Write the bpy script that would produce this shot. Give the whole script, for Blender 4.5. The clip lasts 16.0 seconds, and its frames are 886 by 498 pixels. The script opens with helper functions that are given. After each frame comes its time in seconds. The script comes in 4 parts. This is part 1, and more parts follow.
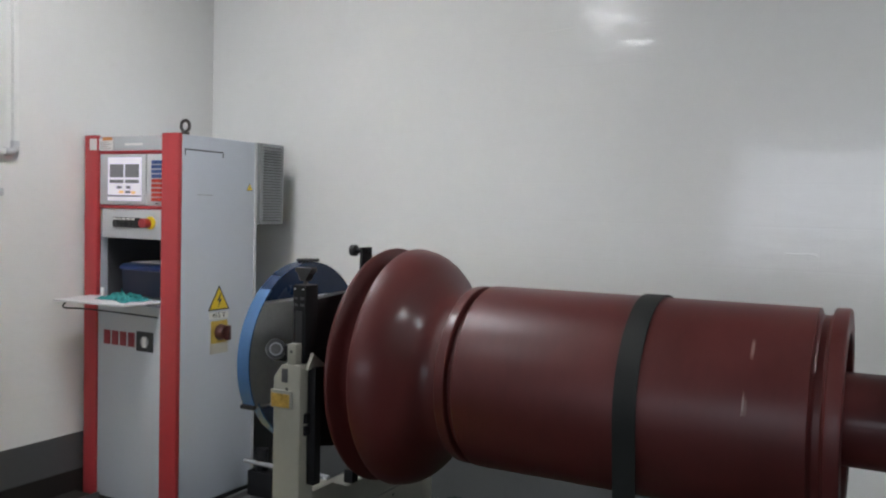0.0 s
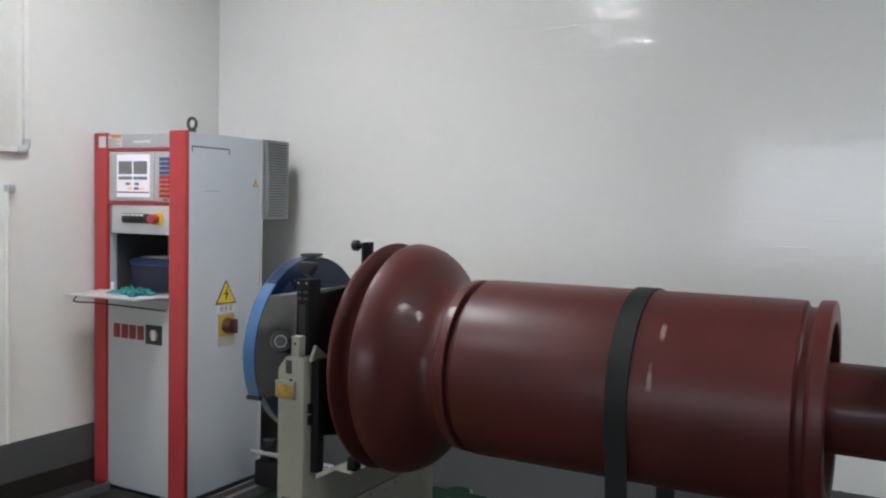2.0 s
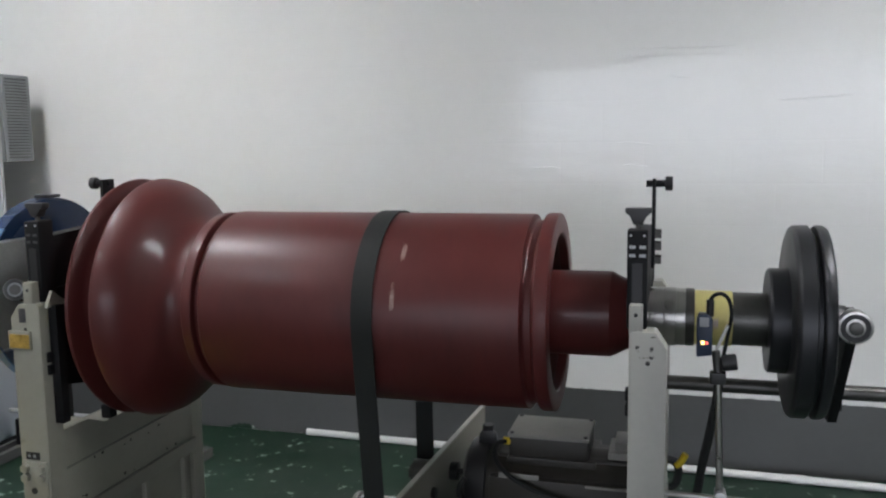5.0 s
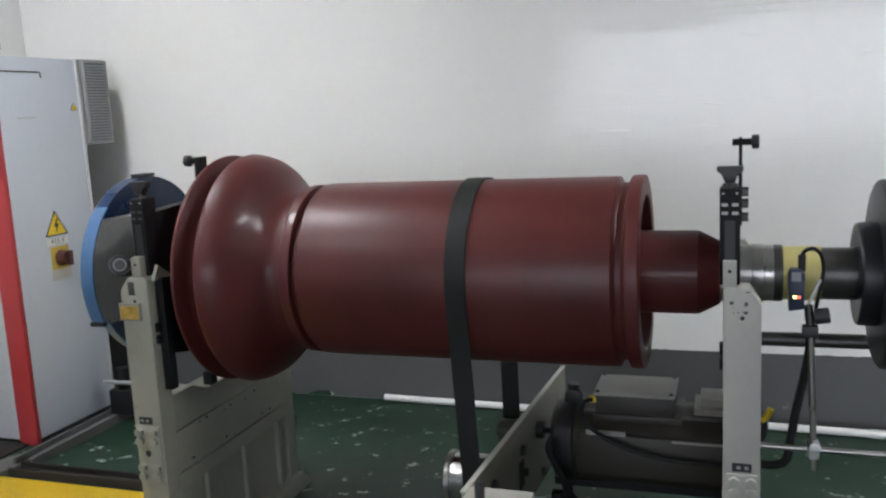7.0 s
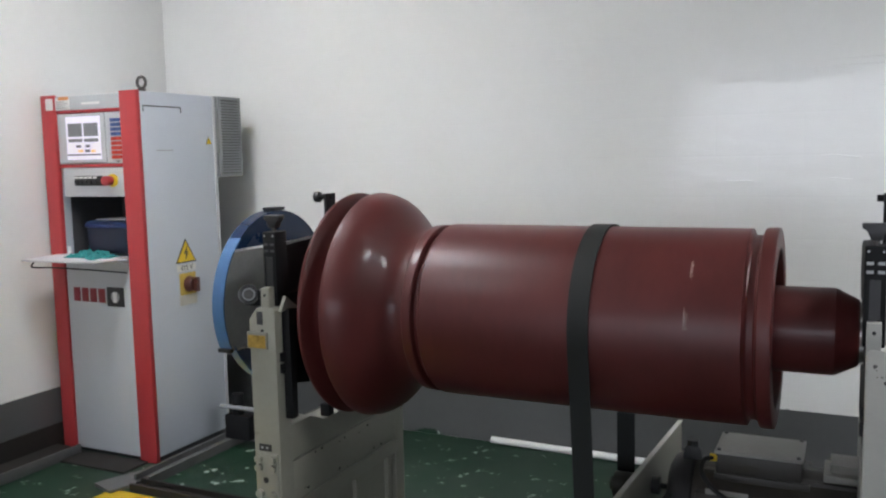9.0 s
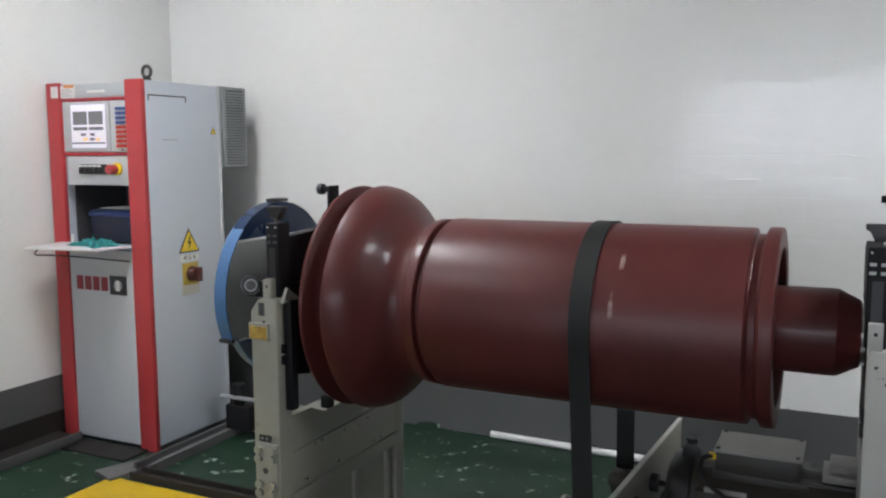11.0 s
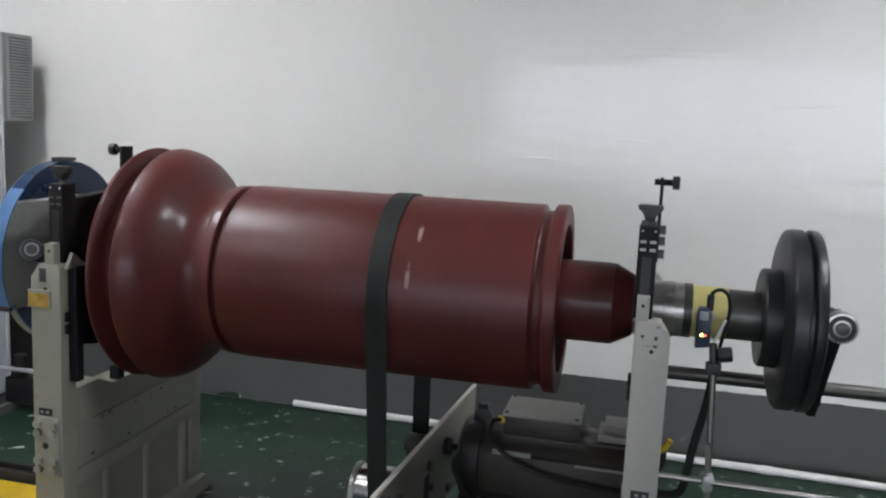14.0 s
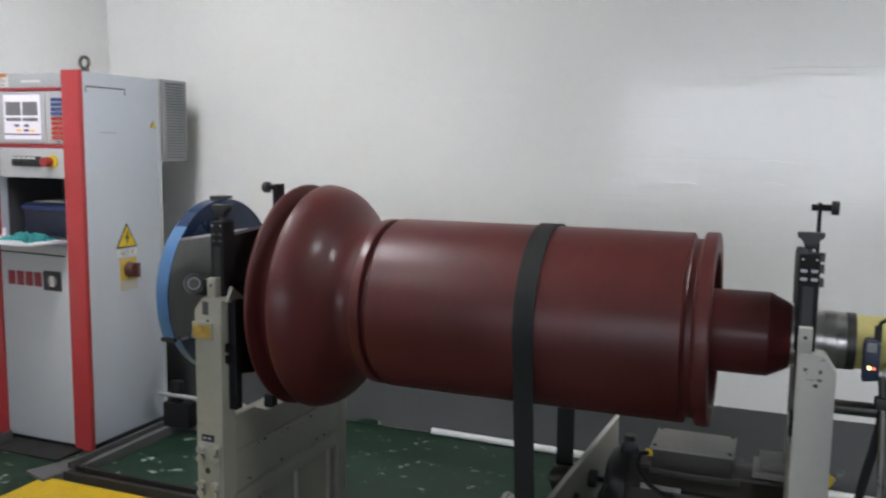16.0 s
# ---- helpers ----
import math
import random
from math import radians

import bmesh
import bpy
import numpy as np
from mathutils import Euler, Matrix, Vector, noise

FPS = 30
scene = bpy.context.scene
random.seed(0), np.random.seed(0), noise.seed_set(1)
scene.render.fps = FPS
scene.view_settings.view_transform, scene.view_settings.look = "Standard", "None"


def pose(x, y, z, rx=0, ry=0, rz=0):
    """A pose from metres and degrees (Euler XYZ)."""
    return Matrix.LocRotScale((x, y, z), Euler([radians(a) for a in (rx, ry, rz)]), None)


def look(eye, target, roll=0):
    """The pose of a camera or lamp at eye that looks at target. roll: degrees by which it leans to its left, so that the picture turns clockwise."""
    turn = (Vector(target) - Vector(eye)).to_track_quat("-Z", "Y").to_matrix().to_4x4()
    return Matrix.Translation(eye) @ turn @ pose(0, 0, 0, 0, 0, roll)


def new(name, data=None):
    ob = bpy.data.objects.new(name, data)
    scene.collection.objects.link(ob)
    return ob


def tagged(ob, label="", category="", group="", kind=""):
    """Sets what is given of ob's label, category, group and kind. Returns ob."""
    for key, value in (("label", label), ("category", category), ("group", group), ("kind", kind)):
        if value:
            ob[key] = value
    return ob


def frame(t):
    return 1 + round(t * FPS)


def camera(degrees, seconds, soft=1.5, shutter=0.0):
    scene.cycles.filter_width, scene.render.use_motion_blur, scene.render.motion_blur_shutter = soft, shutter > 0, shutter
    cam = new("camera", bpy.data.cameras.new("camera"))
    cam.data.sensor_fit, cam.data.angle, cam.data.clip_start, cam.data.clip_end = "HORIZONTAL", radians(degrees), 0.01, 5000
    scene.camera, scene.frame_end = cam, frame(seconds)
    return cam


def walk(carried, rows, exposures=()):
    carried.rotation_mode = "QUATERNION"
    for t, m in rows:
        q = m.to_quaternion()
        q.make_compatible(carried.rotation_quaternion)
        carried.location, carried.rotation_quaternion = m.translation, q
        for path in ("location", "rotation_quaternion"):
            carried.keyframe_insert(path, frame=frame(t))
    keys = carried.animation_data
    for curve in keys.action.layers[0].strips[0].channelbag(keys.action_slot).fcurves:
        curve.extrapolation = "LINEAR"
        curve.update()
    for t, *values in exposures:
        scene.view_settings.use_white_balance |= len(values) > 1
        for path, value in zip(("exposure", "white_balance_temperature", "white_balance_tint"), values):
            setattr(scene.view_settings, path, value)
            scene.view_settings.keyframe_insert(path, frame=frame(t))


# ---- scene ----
SECONDS = 16.0
cam = camera(54.6, SECONDS, soft=2.2, shutter=0.22)
EXPOSURES = ((0.0, -0.55), (0.5, -0.40), (3.5, -0.35), (4.5, -0.30), (7.0, -0.12), (8.0, -0.32), (9.0, -0.20), (11.5, -0.17), (12.0, 0.02), (12.5, -0.62), (13.0, -0.17), (13.5, -0.17), (14.5, -0.22), (15.5, -0.22), (16.0, -0.22))
PATH = [
    (0, (0.136, -0.182, 1.636), (-0.809, 1.579, 1.548), 1.4),
    (0.5, (0.185, -0.228, 1.644), (-0.77, 1.526, 1.551), 1.1),
    (1, (0.194, -0.242, 1.644), (-0.764, 1.511, 1.549), 1.2),
    (1.5, (0.207, -0.272, 1.656), (-0.745, 1.483, 1.553), 1.4),
    (2, (0.202, -0.242, 1.646), (-0.758, 1.51, 1.542), 1.2),
    (2.5, (0.206, -0.253, 1.648), (-0.732, 1.51, 1.54), 1.2),
    (3, (0.216, -0.247, 1.645), (-0.701, 1.527, 1.533), 0.6),
    (3.5, (0.251, -0.254, 1.645), (-0.609, 1.548, 1.527), -0.1),
    (4, (0.301, -0.223, 1.64), (-0.435, 1.631, 1.506), -0.5),
    (4.5, (0.353, -0.195, 1.634), (-0.243, 1.706, 1.458), -0.6),
    (4.7, (0.372, -0.181, 1.624), (-0.158, 1.736, 1.411), -0.6),
    (6.8, (0.285, -0.292, 1.618), (-0.316, 1.588, 1.293), -2.9),
    (7, (0.268, -0.3, 1.622), (-0.366, 1.57, 1.304), -2.9),
    (7.5, (0.232, -0.325, 1.631), (-0.467, 1.529, 1.356), -2.2),
    (8, (0.214, -0.338, 1.639), (-0.57, 1.488, 1.416), -1.3),
    (8.5, (0.208, -0.336, 1.635), (-0.628, 1.468, 1.421), -1.5),
    (9, (0.206, -0.332, 1.633), (-0.649, 1.463, 1.416), -1.2),
    (11.5, (0.209, -0.329, 1.635), (-0.641, 1.465, 1.394), -0.0),
    (12, (0.257, -0.303, 1.616), (-0.459, 1.544, 1.346), -0.7),
    (12.5, (0.268, -0.305, 1.614), (-0.299, 1.594, 1.34), 0.9),
    (13, (0.258, -0.306, 1.621), (-0.3, 1.593, 1.334), 1.6),
    (13.5, (0.254, -0.318, 1.63), (-0.286, 1.586, 1.339), 1.8),
    (14, (0.256, -0.33, 1.639), (-0.197, 1.596, 1.346), 2.7),
    (14.5, (0.264, -0.342, 1.637), (-0.176, 1.586, 1.337), 3.3),
    (15, (0.257, -0.352, 1.64), (-0.179, 1.576, 1.334), 3.3),
    (15.5, (0.235, -0.356, 1.649), (-0.281, 1.552, 1.345), 2.1),
    (16, (0.191, -0.364, 1.659), (-0.537, 1.483, 1.415), 0.8),
]
walk(cam, [(t, look(eye, target, roll)) for t, eye, target, roll in PATH], EXPOSURES)

# ---- plan: x along the back wall, y towards it ----
WALL_Y, WALL_X, RIGHT_X, FRONT_Y, CEIL = 4.076, -3.885, 8.0, -8.0, 3.75
AX_Y, AX_Z = 2.457, 1.083          # spindle line
DADO = 0.36

# ---- world and light ----
world = bpy.data.worlds.new("world")
scene.world = world
world.use_nodes = True
sky = world.node_tree.nodes.new("ShaderNodeTexSky")
sky.sky_type, sky.sun_disc, sky.sun_elevation, sky.sun_rotation = "NISHITA", False, radians(40), radians(200)
world.node_tree.links.new(sky.outputs[0], world.node_tree.nodes["Background"].inputs[0])
world.node_tree.nodes["Background"].inputs[1].default_value = 0.1
scene.view_settings.exposure = 0.0
TUBE_LIGHT, PANEL_LIGHT, DAYLIGHT = 68.0, 50.0, 5.6


# ---- materials ----
def mat(name, col, rough=0.5, metal=0.0, var=0.12, scale=6.0, fine=60.0, bump=0.1, rvar=0.1, coat=0.0, stain=None, stain_at=0.62, stain_scale=3.0, emit=0.0, spec=0.5, coat_rough=0.13):
    """Paint, metal or plastic with two scales of mottling, fine relief and uneven gloss."""
    m = bpy.data.materials.new(name)
    m.use_nodes = True
    nt = m.node_tree
    b = nt.nodes["Principled BSDF"]
    N, L = nt.nodes.new, nt.links.new
    co = N("ShaderNodeTexCoord")
    big, small = N("ShaderNodeTexNoise"), N("ShaderNodeTexNoise")
    big.inputs["Scale"].default_value, small.inputs["Scale"].default_value = scale, fine
    big.inputs["Detail"].default_value, small.inputs["Detail"].default_value = 5, 3
    for n in (big, small):
        L(co.outputs["Object"], n.inputs["Vector"])
    add = N("ShaderNodeMath")
    add.operation = "MULTIPLY_ADD"
    L(small.outputs["Fac"], add.inputs[0])
    add.inputs[1].default_value = 0.35
    L(big.outputs["Fac"], add.inputs[2])
    ramp = N("ShaderNodeMapRange")
    ramp.inputs["From Min"].default_value, ramp.inputs["From Max"].default_value = 0.4, 0.95
    ramp.inputs["To Min"].default_value, ramp.inputs["To Max"].default_value = 1 - var, 1 + var
    L(add.outputs[0], ramp.inputs["Value"])
    mul = N("ShaderNodeMix")
    mul.data_type, mul.blend_type = "RGBA", "MULTIPLY"
    mul.inputs["Factor"].default_value = 1
    mul.inputs["A"].default_value = (*col, 1)
    L(ramp.outputs[0], mul.inputs["B"])
    out = mul.outputs["Result"]
    if stain:
        sn = N("ShaderNodeTexNoise")
        sn.inputs["Scale"].default_value, sn.inputs["Detail"].default_value, sn.inputs["Roughness"].default_value = stain_scale, 8, 0.65
        L(co.outputs["Object"], sn.inputs["Vector"])
        sr = N("ShaderNodeMapRange")
        sr.inputs["From Min"].default_value, sr.inputs["From Max"].default_value = stain_at, stain_at + 0.06
        L(sn.outputs["Fac"], sr.inputs["Value"])
        mx = N("ShaderNodeMix")
        mx.data_type = "RGBA"
        L(sr.outputs[0], mx.inputs["Factor"])
        L(out, mx.inputs["A"])
        mx.inputs["B"].default_value = (*stain, 1)
        out = mx.outputs["Result"]
    L(out, b.inputs["Base Color"])
    rr = N("ShaderNodeMapRange")
    rr.inputs["To Min"].default_value, rr.inputs["To Max"].default_value = max(0.03, rough - rvar), min(1, rough + rvar)
    L(big.outputs["Fac"], rr.inputs["Value"])
    L(rr.outputs[0], b.inputs["Roughness"])
    b.inputs["Metallic"].default_value = metal
    b.inputs["Coat Weight"].default_value = coat
    b.inputs["Coat Roughness"].default_value = coat_rough
    b.inputs["Specular IOR Level"].default_value = spec
    if bump:
        bp = N("ShaderNodeBump")
        bp.inputs["Strength"].default_value, bp.inputs["Distance"].default_value = bump, 0.004
        L(add.outputs[0], bp.inputs["Height"])
        L(bp.outputs[0], b.inputs["Normal"])
    if emit:
        b.inputs["Emission Color"].default_value, b.inputs["Emission Strength"].default_value = (*col, 1), emit
    return m


def wall_mat():
    """Gloss enamel over plastered blockwork: faint courses telegraph through and ripple the reflections."""
    m = mat("wall_enamel", (0.73, 0.73, 0.712), 0.11, 0, 0.035, 1.3, 14, 0, 0.06)
    nt = m.node_tree
    N, L = nt.nodes.new, nt.links.new
    b = nt.nodes["Principled BSDF"]
    co = N("ShaderNodeTexCoord")
    mp = N("ShaderNodeMapping")
    mp.inputs["Rotation"].default_value = (radians(90), 0, 0)
    L(co.outputs["Object"], mp.inputs["Vector"])
    br = N("ShaderNodeTexBrick")
    br.inputs["Scale"].default_value = 1.0
    br.inputs["Brick Width"].default_value, br.inputs["Row Height"].default_value, br.inputs["Mortar Size"].default_value = 0.40, 0.20, 0.006
    br.inputs["Mortar Smooth"].default_value = 0.6
    br.inputs["Color1"].default_value = br.inputs["Color2"].default_value = (1, 1, 1, 1)
    br.inputs["Mortar"].default_value = (0, 0, 0, 1)
    L(mp.outputs[0], br.inputs["Vector"])
    nz = N("ShaderNodeTexNoise")
    nz.inputs["Scale"].default_value, nz.inputs["Detail"].default_value = 9, 5
    ms = N("ShaderNodeMapping")
    ms.inputs["Scale"].default_value = (0.4, 1.0, 1.8)
    L(co.outputs["Object"], ms.inputs["Vector"])
    L(ms.outputs[0], nz.inputs["Vector"])
    ad = N("ShaderNodeMath")
    ad.operation = "MULTIPLY_ADD"
    L(br.outputs["Color"], ad.inputs[0])
    ad.inputs[1].default_value = 0.12
    L(nz.outputs["Fac"], ad.inputs[2])
    bp = N("ShaderNodeBump")
    bp.inputs["Strength"].default_value, bp.inputs["Distance"].default_value = 0.30, 0.006
    L(ad.outputs[0], bp.inputs["Height"])
    # slow waves of the plaster under the gloss
    wv = N("ShaderNodeTexNoise")
    wv.inputs["Scale"].default_value, wv.inputs["Detail"].default_value = 2.4, 2
    L(ms.outputs[0], wv.inputs["Vector"])
    b2 = N("ShaderNodeBump")
    b2.inputs["Strength"].default_value, b2.inputs["Distance"].default_value = 0.2, 0.03
    L(wv.outputs["Fac"], b2.inputs["Height"])
    L(bp.outputs[0], b2.inputs["Normal"])
    L(b2.outputs[0], b.inputs["Normal"])
    return m


M = {
    "wall": wall_mat(),
    "dado": mat("dado_grey_paint", (0.084, 0.086, 0.086), 0.4, 0, 0.1, 2, 30, 0.15, stain=(0.28, 0.28, 0.27), stain_at=0.7),
    "floor": mat("green_floor_paint", (0.0052, 0.0265, 0.013), 0.5, 0, 0.25, 2.5, 40, 0.2, 0.15, stain=(0.34, 0.40, 0.36), stain_at=0.60, stain_scale=9.5),
    "yellow_floor": mat("yellow_floor_paint", (0.55, 0.36, 0.01), 0.45, 0, 0.2, 5, 60, 0.2, stain=(0.25, 0.2, 0.05), stain_at=0.68),
    # far_wall: unseen walls, kept dark so little light bounces onto the machine
    "far_wall": mat("dark_low_bounce_wall", (0.08, 0.08, 0.078), 0.7, 0, 0.1, 1, 20, 0.1),
    "yard": mat("pale_yard_for_reflection", (0.42, 0.42, 0.40), 0.8, 0, 0.15, 1, 20, 0.1),
    "ceiling": mat("ceiling_paint", (0.7, 0.7, 0.68), 0.8, 0, 0.05),
    "rotor": mat("red_oxide_enamel", (0.084, 0.0162, 0.0152), 0.48, 0, 0.24, 3, 45, 0.1, 0.08, coat=0.17, spec=0.32),
    "rotor_drum": mat("red_oxide_drum_paint", (0.084, 0.0162, 0.0152), 0.44, 0, 0.30, 3.5, 40, 0.12, 0.12, coat=0.1, spec=0.36, coat_rough=0.26),
    "rotor_dark": mat("dark_red_bore", (0.06, 0.016, 0.014), 0.5, 0, 0.2),
    "cab": mat("cabinet_grey_paint", (0.50, 0.535, 0.59), 0.4, 0, 0.04, 2, 90, 0.05),
    "cab_front": mat("cabinet_door_paint", (0.42, 0.44, 0.46), 0.4, 0, 0.04, 2, 90, 0.05),
    "red": mat("red_post_paint", (0.40, 0.040, 0.045), 0.4, 0, 0.08, 4, 60, 0.05),
    "stand": mat("stand_ivory_paint", (0.255, 0.25, 0.208), 0.45, 0, 0.1, 3, 50, 0.12, stain=(0.2, 0.19, 0.16), stain_at=0.69, stain_scale=6),
    "stand_white": mat("stand_chipped_white_paint", (0.38, 0.375, 0.34), 0.45, 0, 0.08, 4, 50, 0.12, stain=(0.12, 0.11, 0.1), stain_at=0.7, stain_scale=11),
    "black": mat("black_steel", (0.007, 0.007, 0.008), 0.6, 0.0, 0.3, 8, 80, 0.1, spec=0.25),
    "plastic": mat("black_plastic", (0.015, 0.015, 0.016), 0.45, 0, 0.15),
    "rubber": mat("black_rubber_belt", (0.009, 0.0105, 0.010), 0.65, 0, 0.25, 10, 120, 0.15, spec=0.35),
    "steel": mat("ground_steel", (0.40, 0.39, 0.37), 0.3, 1.0, 0.15, 12, 120, 0.05),
    "chrome": mat("polished_steel", (0.45, 0.45, 0.44), 0.26, 1.0, 0.12, 8, 90, 0.02, 0.05),
    "dull_steel": mat("dull_steel", (0.09, 0.088, 0.083), 0.4, 0.8, 0.2, 10, 90, 0.08),
    "gunmetal": mat("blackened_iron", (0.022, 0.023, 0.026), 0.4, 0.3, 0.25, 6, 70, 0.08),
    "yellow": mat("pale_yellow_tape", (0.58, 0.51, 0.19), 0.5, 0, 0.1),
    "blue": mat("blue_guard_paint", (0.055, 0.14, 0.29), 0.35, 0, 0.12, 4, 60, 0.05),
    # guard_face and guard_low: the guard's blue with shade put into the colour
    "guard_face": mat("navy_shaded_guard_blue", (0.012, 0.030, 0.075), 0.25, 0.0, 0.15, 4, 60, 0.05),
    # opaque grey for the dim wall seen through a clear panel
    "guard_grey": mat("grey_for_clear_guard_panel", (0.33, 0.335, 0.32), 0.3, 0, 0.2, 3, 60, 0.05),
    "guard_low": mat("slate_shaded_guard_blue", (0.05, 0.075, 0.13), 0.35, 0, 0.2, 4, 60, 0.05),
    "motor": mat("motor_grey_paint", (0.027, 0.024, 0.019), 0.5, 0, 0.2, 5, 60, 0.15),
    "motor_box": mat("motor_box_grey_paint", (0.27, 0.265, 0.24), 0.5, 0, 0.15, 5, 60, 0.1),
    "white": mat("white_plastic_pipe", (0.72, 0.72, 0.70), 0.4, 0, 0.06),
    "grey_steel": mat("grey_painted_channel", (0.10, 0.10, 0.098), 0.5, 0, 0.2, 4, 60, 0.15),
    "brown": mat("rusty_brown_channel", (0.014, 0.012, 0.010), 0.65, 0, 0.3, 5, 60, 0.2),
    "screen": mat("lit_screen", (0.74, 0.71, 0.80), 0.3, 0, 0.02, emit=0.35),
    "screen_dark": mat("screen_dark_plot", (0.16, 0.16, 0.17), 0.3, 0, 0.02, emit=0.2),
    "screen_orange": mat("screen_orange_field", (0.9, 0.45, 0.2), 0.3, 0, 0.02, emit=0.6),
    "shelf": mat("pale_grey_shelf", (0.56, 0.56, 0.57), 0.35, 0, 0.06),
    "bezel": mat("pale_grey_bezel", (0.48, 0.49, 0.50), 0.45, 0, 0.04),
    "badge_red": mat("dark_red_badge", (0.22, 0.02, 0.03), 0.45),
    "switch_yellow": mat("dull_yellow_plate", (0.48, 0.34, 0.06), 0.5),
    "beige": mat("beige_plate", (0.46, 0.44, 0.38), 0.5),
    "key_blue": mat("blue_key_plastic", (0.06, 0.11, 0.28), 0.45),
    "key_red": mat("red_key_plastic", (0.5, 0.05, 0.03), 0.45),
    "sign_yellow": mat("warning_yellow", (0.75, 0.52, 0.02), 0.45, 0, 0.05),
    "label": mat("white_label", (0.68, 0.68, 0.66), 0.5, 0, 0.05),
    "orange": mat("orange_label", (0.6, 0.25, 0.08), 0.5, 0, 0.05),
    "knob_red": mat("red_knob_plastic", (0.055, 0.013, 0.010), 0.4),
    "teal": mat("teal_cloth", (0.02, 0.19, 0.19), 0.85, 0, 0.2, 20, 200, 0.3),
    "navy": mat("dark_blue_plastic", (0.012, 0.017, 0.035), 0.4),
    "case_blue": mat("blue_lid_plastic", (0.02, 0.04, 0.12), 0.35),
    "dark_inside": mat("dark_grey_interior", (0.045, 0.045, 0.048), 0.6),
    "gold": mat("greasy_amber_badge", (0.42, 0.27, 0.06), 0.35, 0.3, 0.5, 40, 120, 0.3),
    "vent_dark": mat("vent_shaded_metal", (0.10, 0.105, 0.108), 0.5, 0.2, 0.15),
    "vent": mat("vent_grey_metal", (0.28, 0.29, 0.295), 0.5, 0.1, 0.1),
    "sensor": mat("blue_sensor_plastic", (0.010, 0.025, 0.06), 0.4),
    "led": mat("amber_led", (1.0, 0.75, 0.2), 0.4, 0, 0, emit=6.0),
    "led_red": mat("red_led", (1.0, 0.12, 0.10), 0.4, 0, 0, emit=3.0),
    "tube": mat("lamp_tube_glow", (0.956, 0.963, 1.0), 0.4, 0, 0, bump=0, emit=TUBE_LIGHT),
    "panel": mat("dim_lamp_glow", (0.956, 0.963, 1.0), 0.4, 0, 0, bump=0, emit=PANEL_LIGHT),
    "daylight": mat("overcast_daylight", (0.85, 0.885, 1.0), 0.9, 0, 0, bump=0, emit=DAYLIGHT),
    "alu": mat("aluminium_frame", (0.5, 0.5, 0.5), 0.4, 0.8, 0.1),
    "tape_white": mat("worn_white_mark", (0.50, 0.40, 0.35), 0.4, 0, 0.2, 60, 150),
}

# ---- building helpers ----
BASE = {}


def thing(name, base, label, category, group="", kind=""):
    ob = new(name)
    ob.location = base
    ob.empty_display_size = 0.1
    BASE[ob.name] = Vector(base)
    return tagged(ob, label, category, group, kind)


def finish(bm, material, name, base, smooth=35):
    bmesh.ops.recalc_face_normals(bm, faces=bm.faces)
    bmesh.ops.translate(bm, verts=bm.verts, vec=-base)
    me = bpy.data.meshes.new(name)
    bm.to_mesh(me)
    bm.free()
    me.materials.append(M[material])
    for p in me.polygons:
        p.use_smooth = True
    me.set_sharp_from_angle(angle=radians(smooth))
    return me


def part(name, bm, material, parent, label="", smooth=35):
    """Links a bmesh, drawn in world places, as one mesh under a thing or a part."""
    base = BASE[parent.name]
    ob = new(name, finish(bm, material, name, base, smooth))
    ob.parent = parent
    BASE[ob.name] = base
    return tagged(ob, label)


def single(name, bm, material, base, label, category, group="", kind="", smooth=35):
    """A thing that is one mesh."""
    ob = new(name, finish(bm, material, name, Vector(base), smooth))
    ob.location = base
    BASE[ob.name] = Vector(base)
    return tagged(ob, label, category, group, kind)


def box(x0, x1, y0, y1, z0, z1, bevel=0.0, bm=None, seg=2):
    b = bmesh.new()
    bmesh.ops.create_cube(b, size=1)
    bmesh.ops.scale(b, verts=b.verts, vec=(x1 - x0, y1 - y0, z1 - z0))
    bmesh.ops.translate(b, verts=b.verts, vec=((x0 + x1) / 2, (y0 + y1) / 2, (z0 + z1) / 2))
    if bevel:
        bmesh.ops.bevel(b, geom=b.edges[:], offset=bevel, segments=seg, profile=0.6, affect="EDGES")
    return merge(bm, b)


def merge(bm, b):
    if bm is None:
        return b
    me = bpy.data.meshes.new("tmp")
    b.to_mesh(me)
    b.free()
    bm.from_mesh(me)
    bpy.data.meshes.remove(me)
    return bm


def rod(p0, p1, r, bm=None, seg=20, r2=None, bevel=0.0):
    p0, p1 = Vector(p0), Vector(p1)
    b = bmesh.new()
    bmesh.ops.create_cone(b, cap_ends=True, segments=seg, radius1=r, radius2=r if r2 is None else r2, depth=(p1 - p0).length)
    if bevel:
        es = [e for e in b.edges if abs(e.verts[0].co.z - e.verts[1].co.z) < 1e-6]
        bmesh.ops.bevel(b, geom=es, offset=bevel, segments=2, profile=0.6, affect="EDGES")
    q = (p1 - p0).to_track_quat("Z", "Y").to_matrix().to_4x4()
    bmesh.ops.transform(b, matrix=Matrix.Translation((p0 + p1) / 2) @ q, verts=b.verts)
    return merge(bm, b)


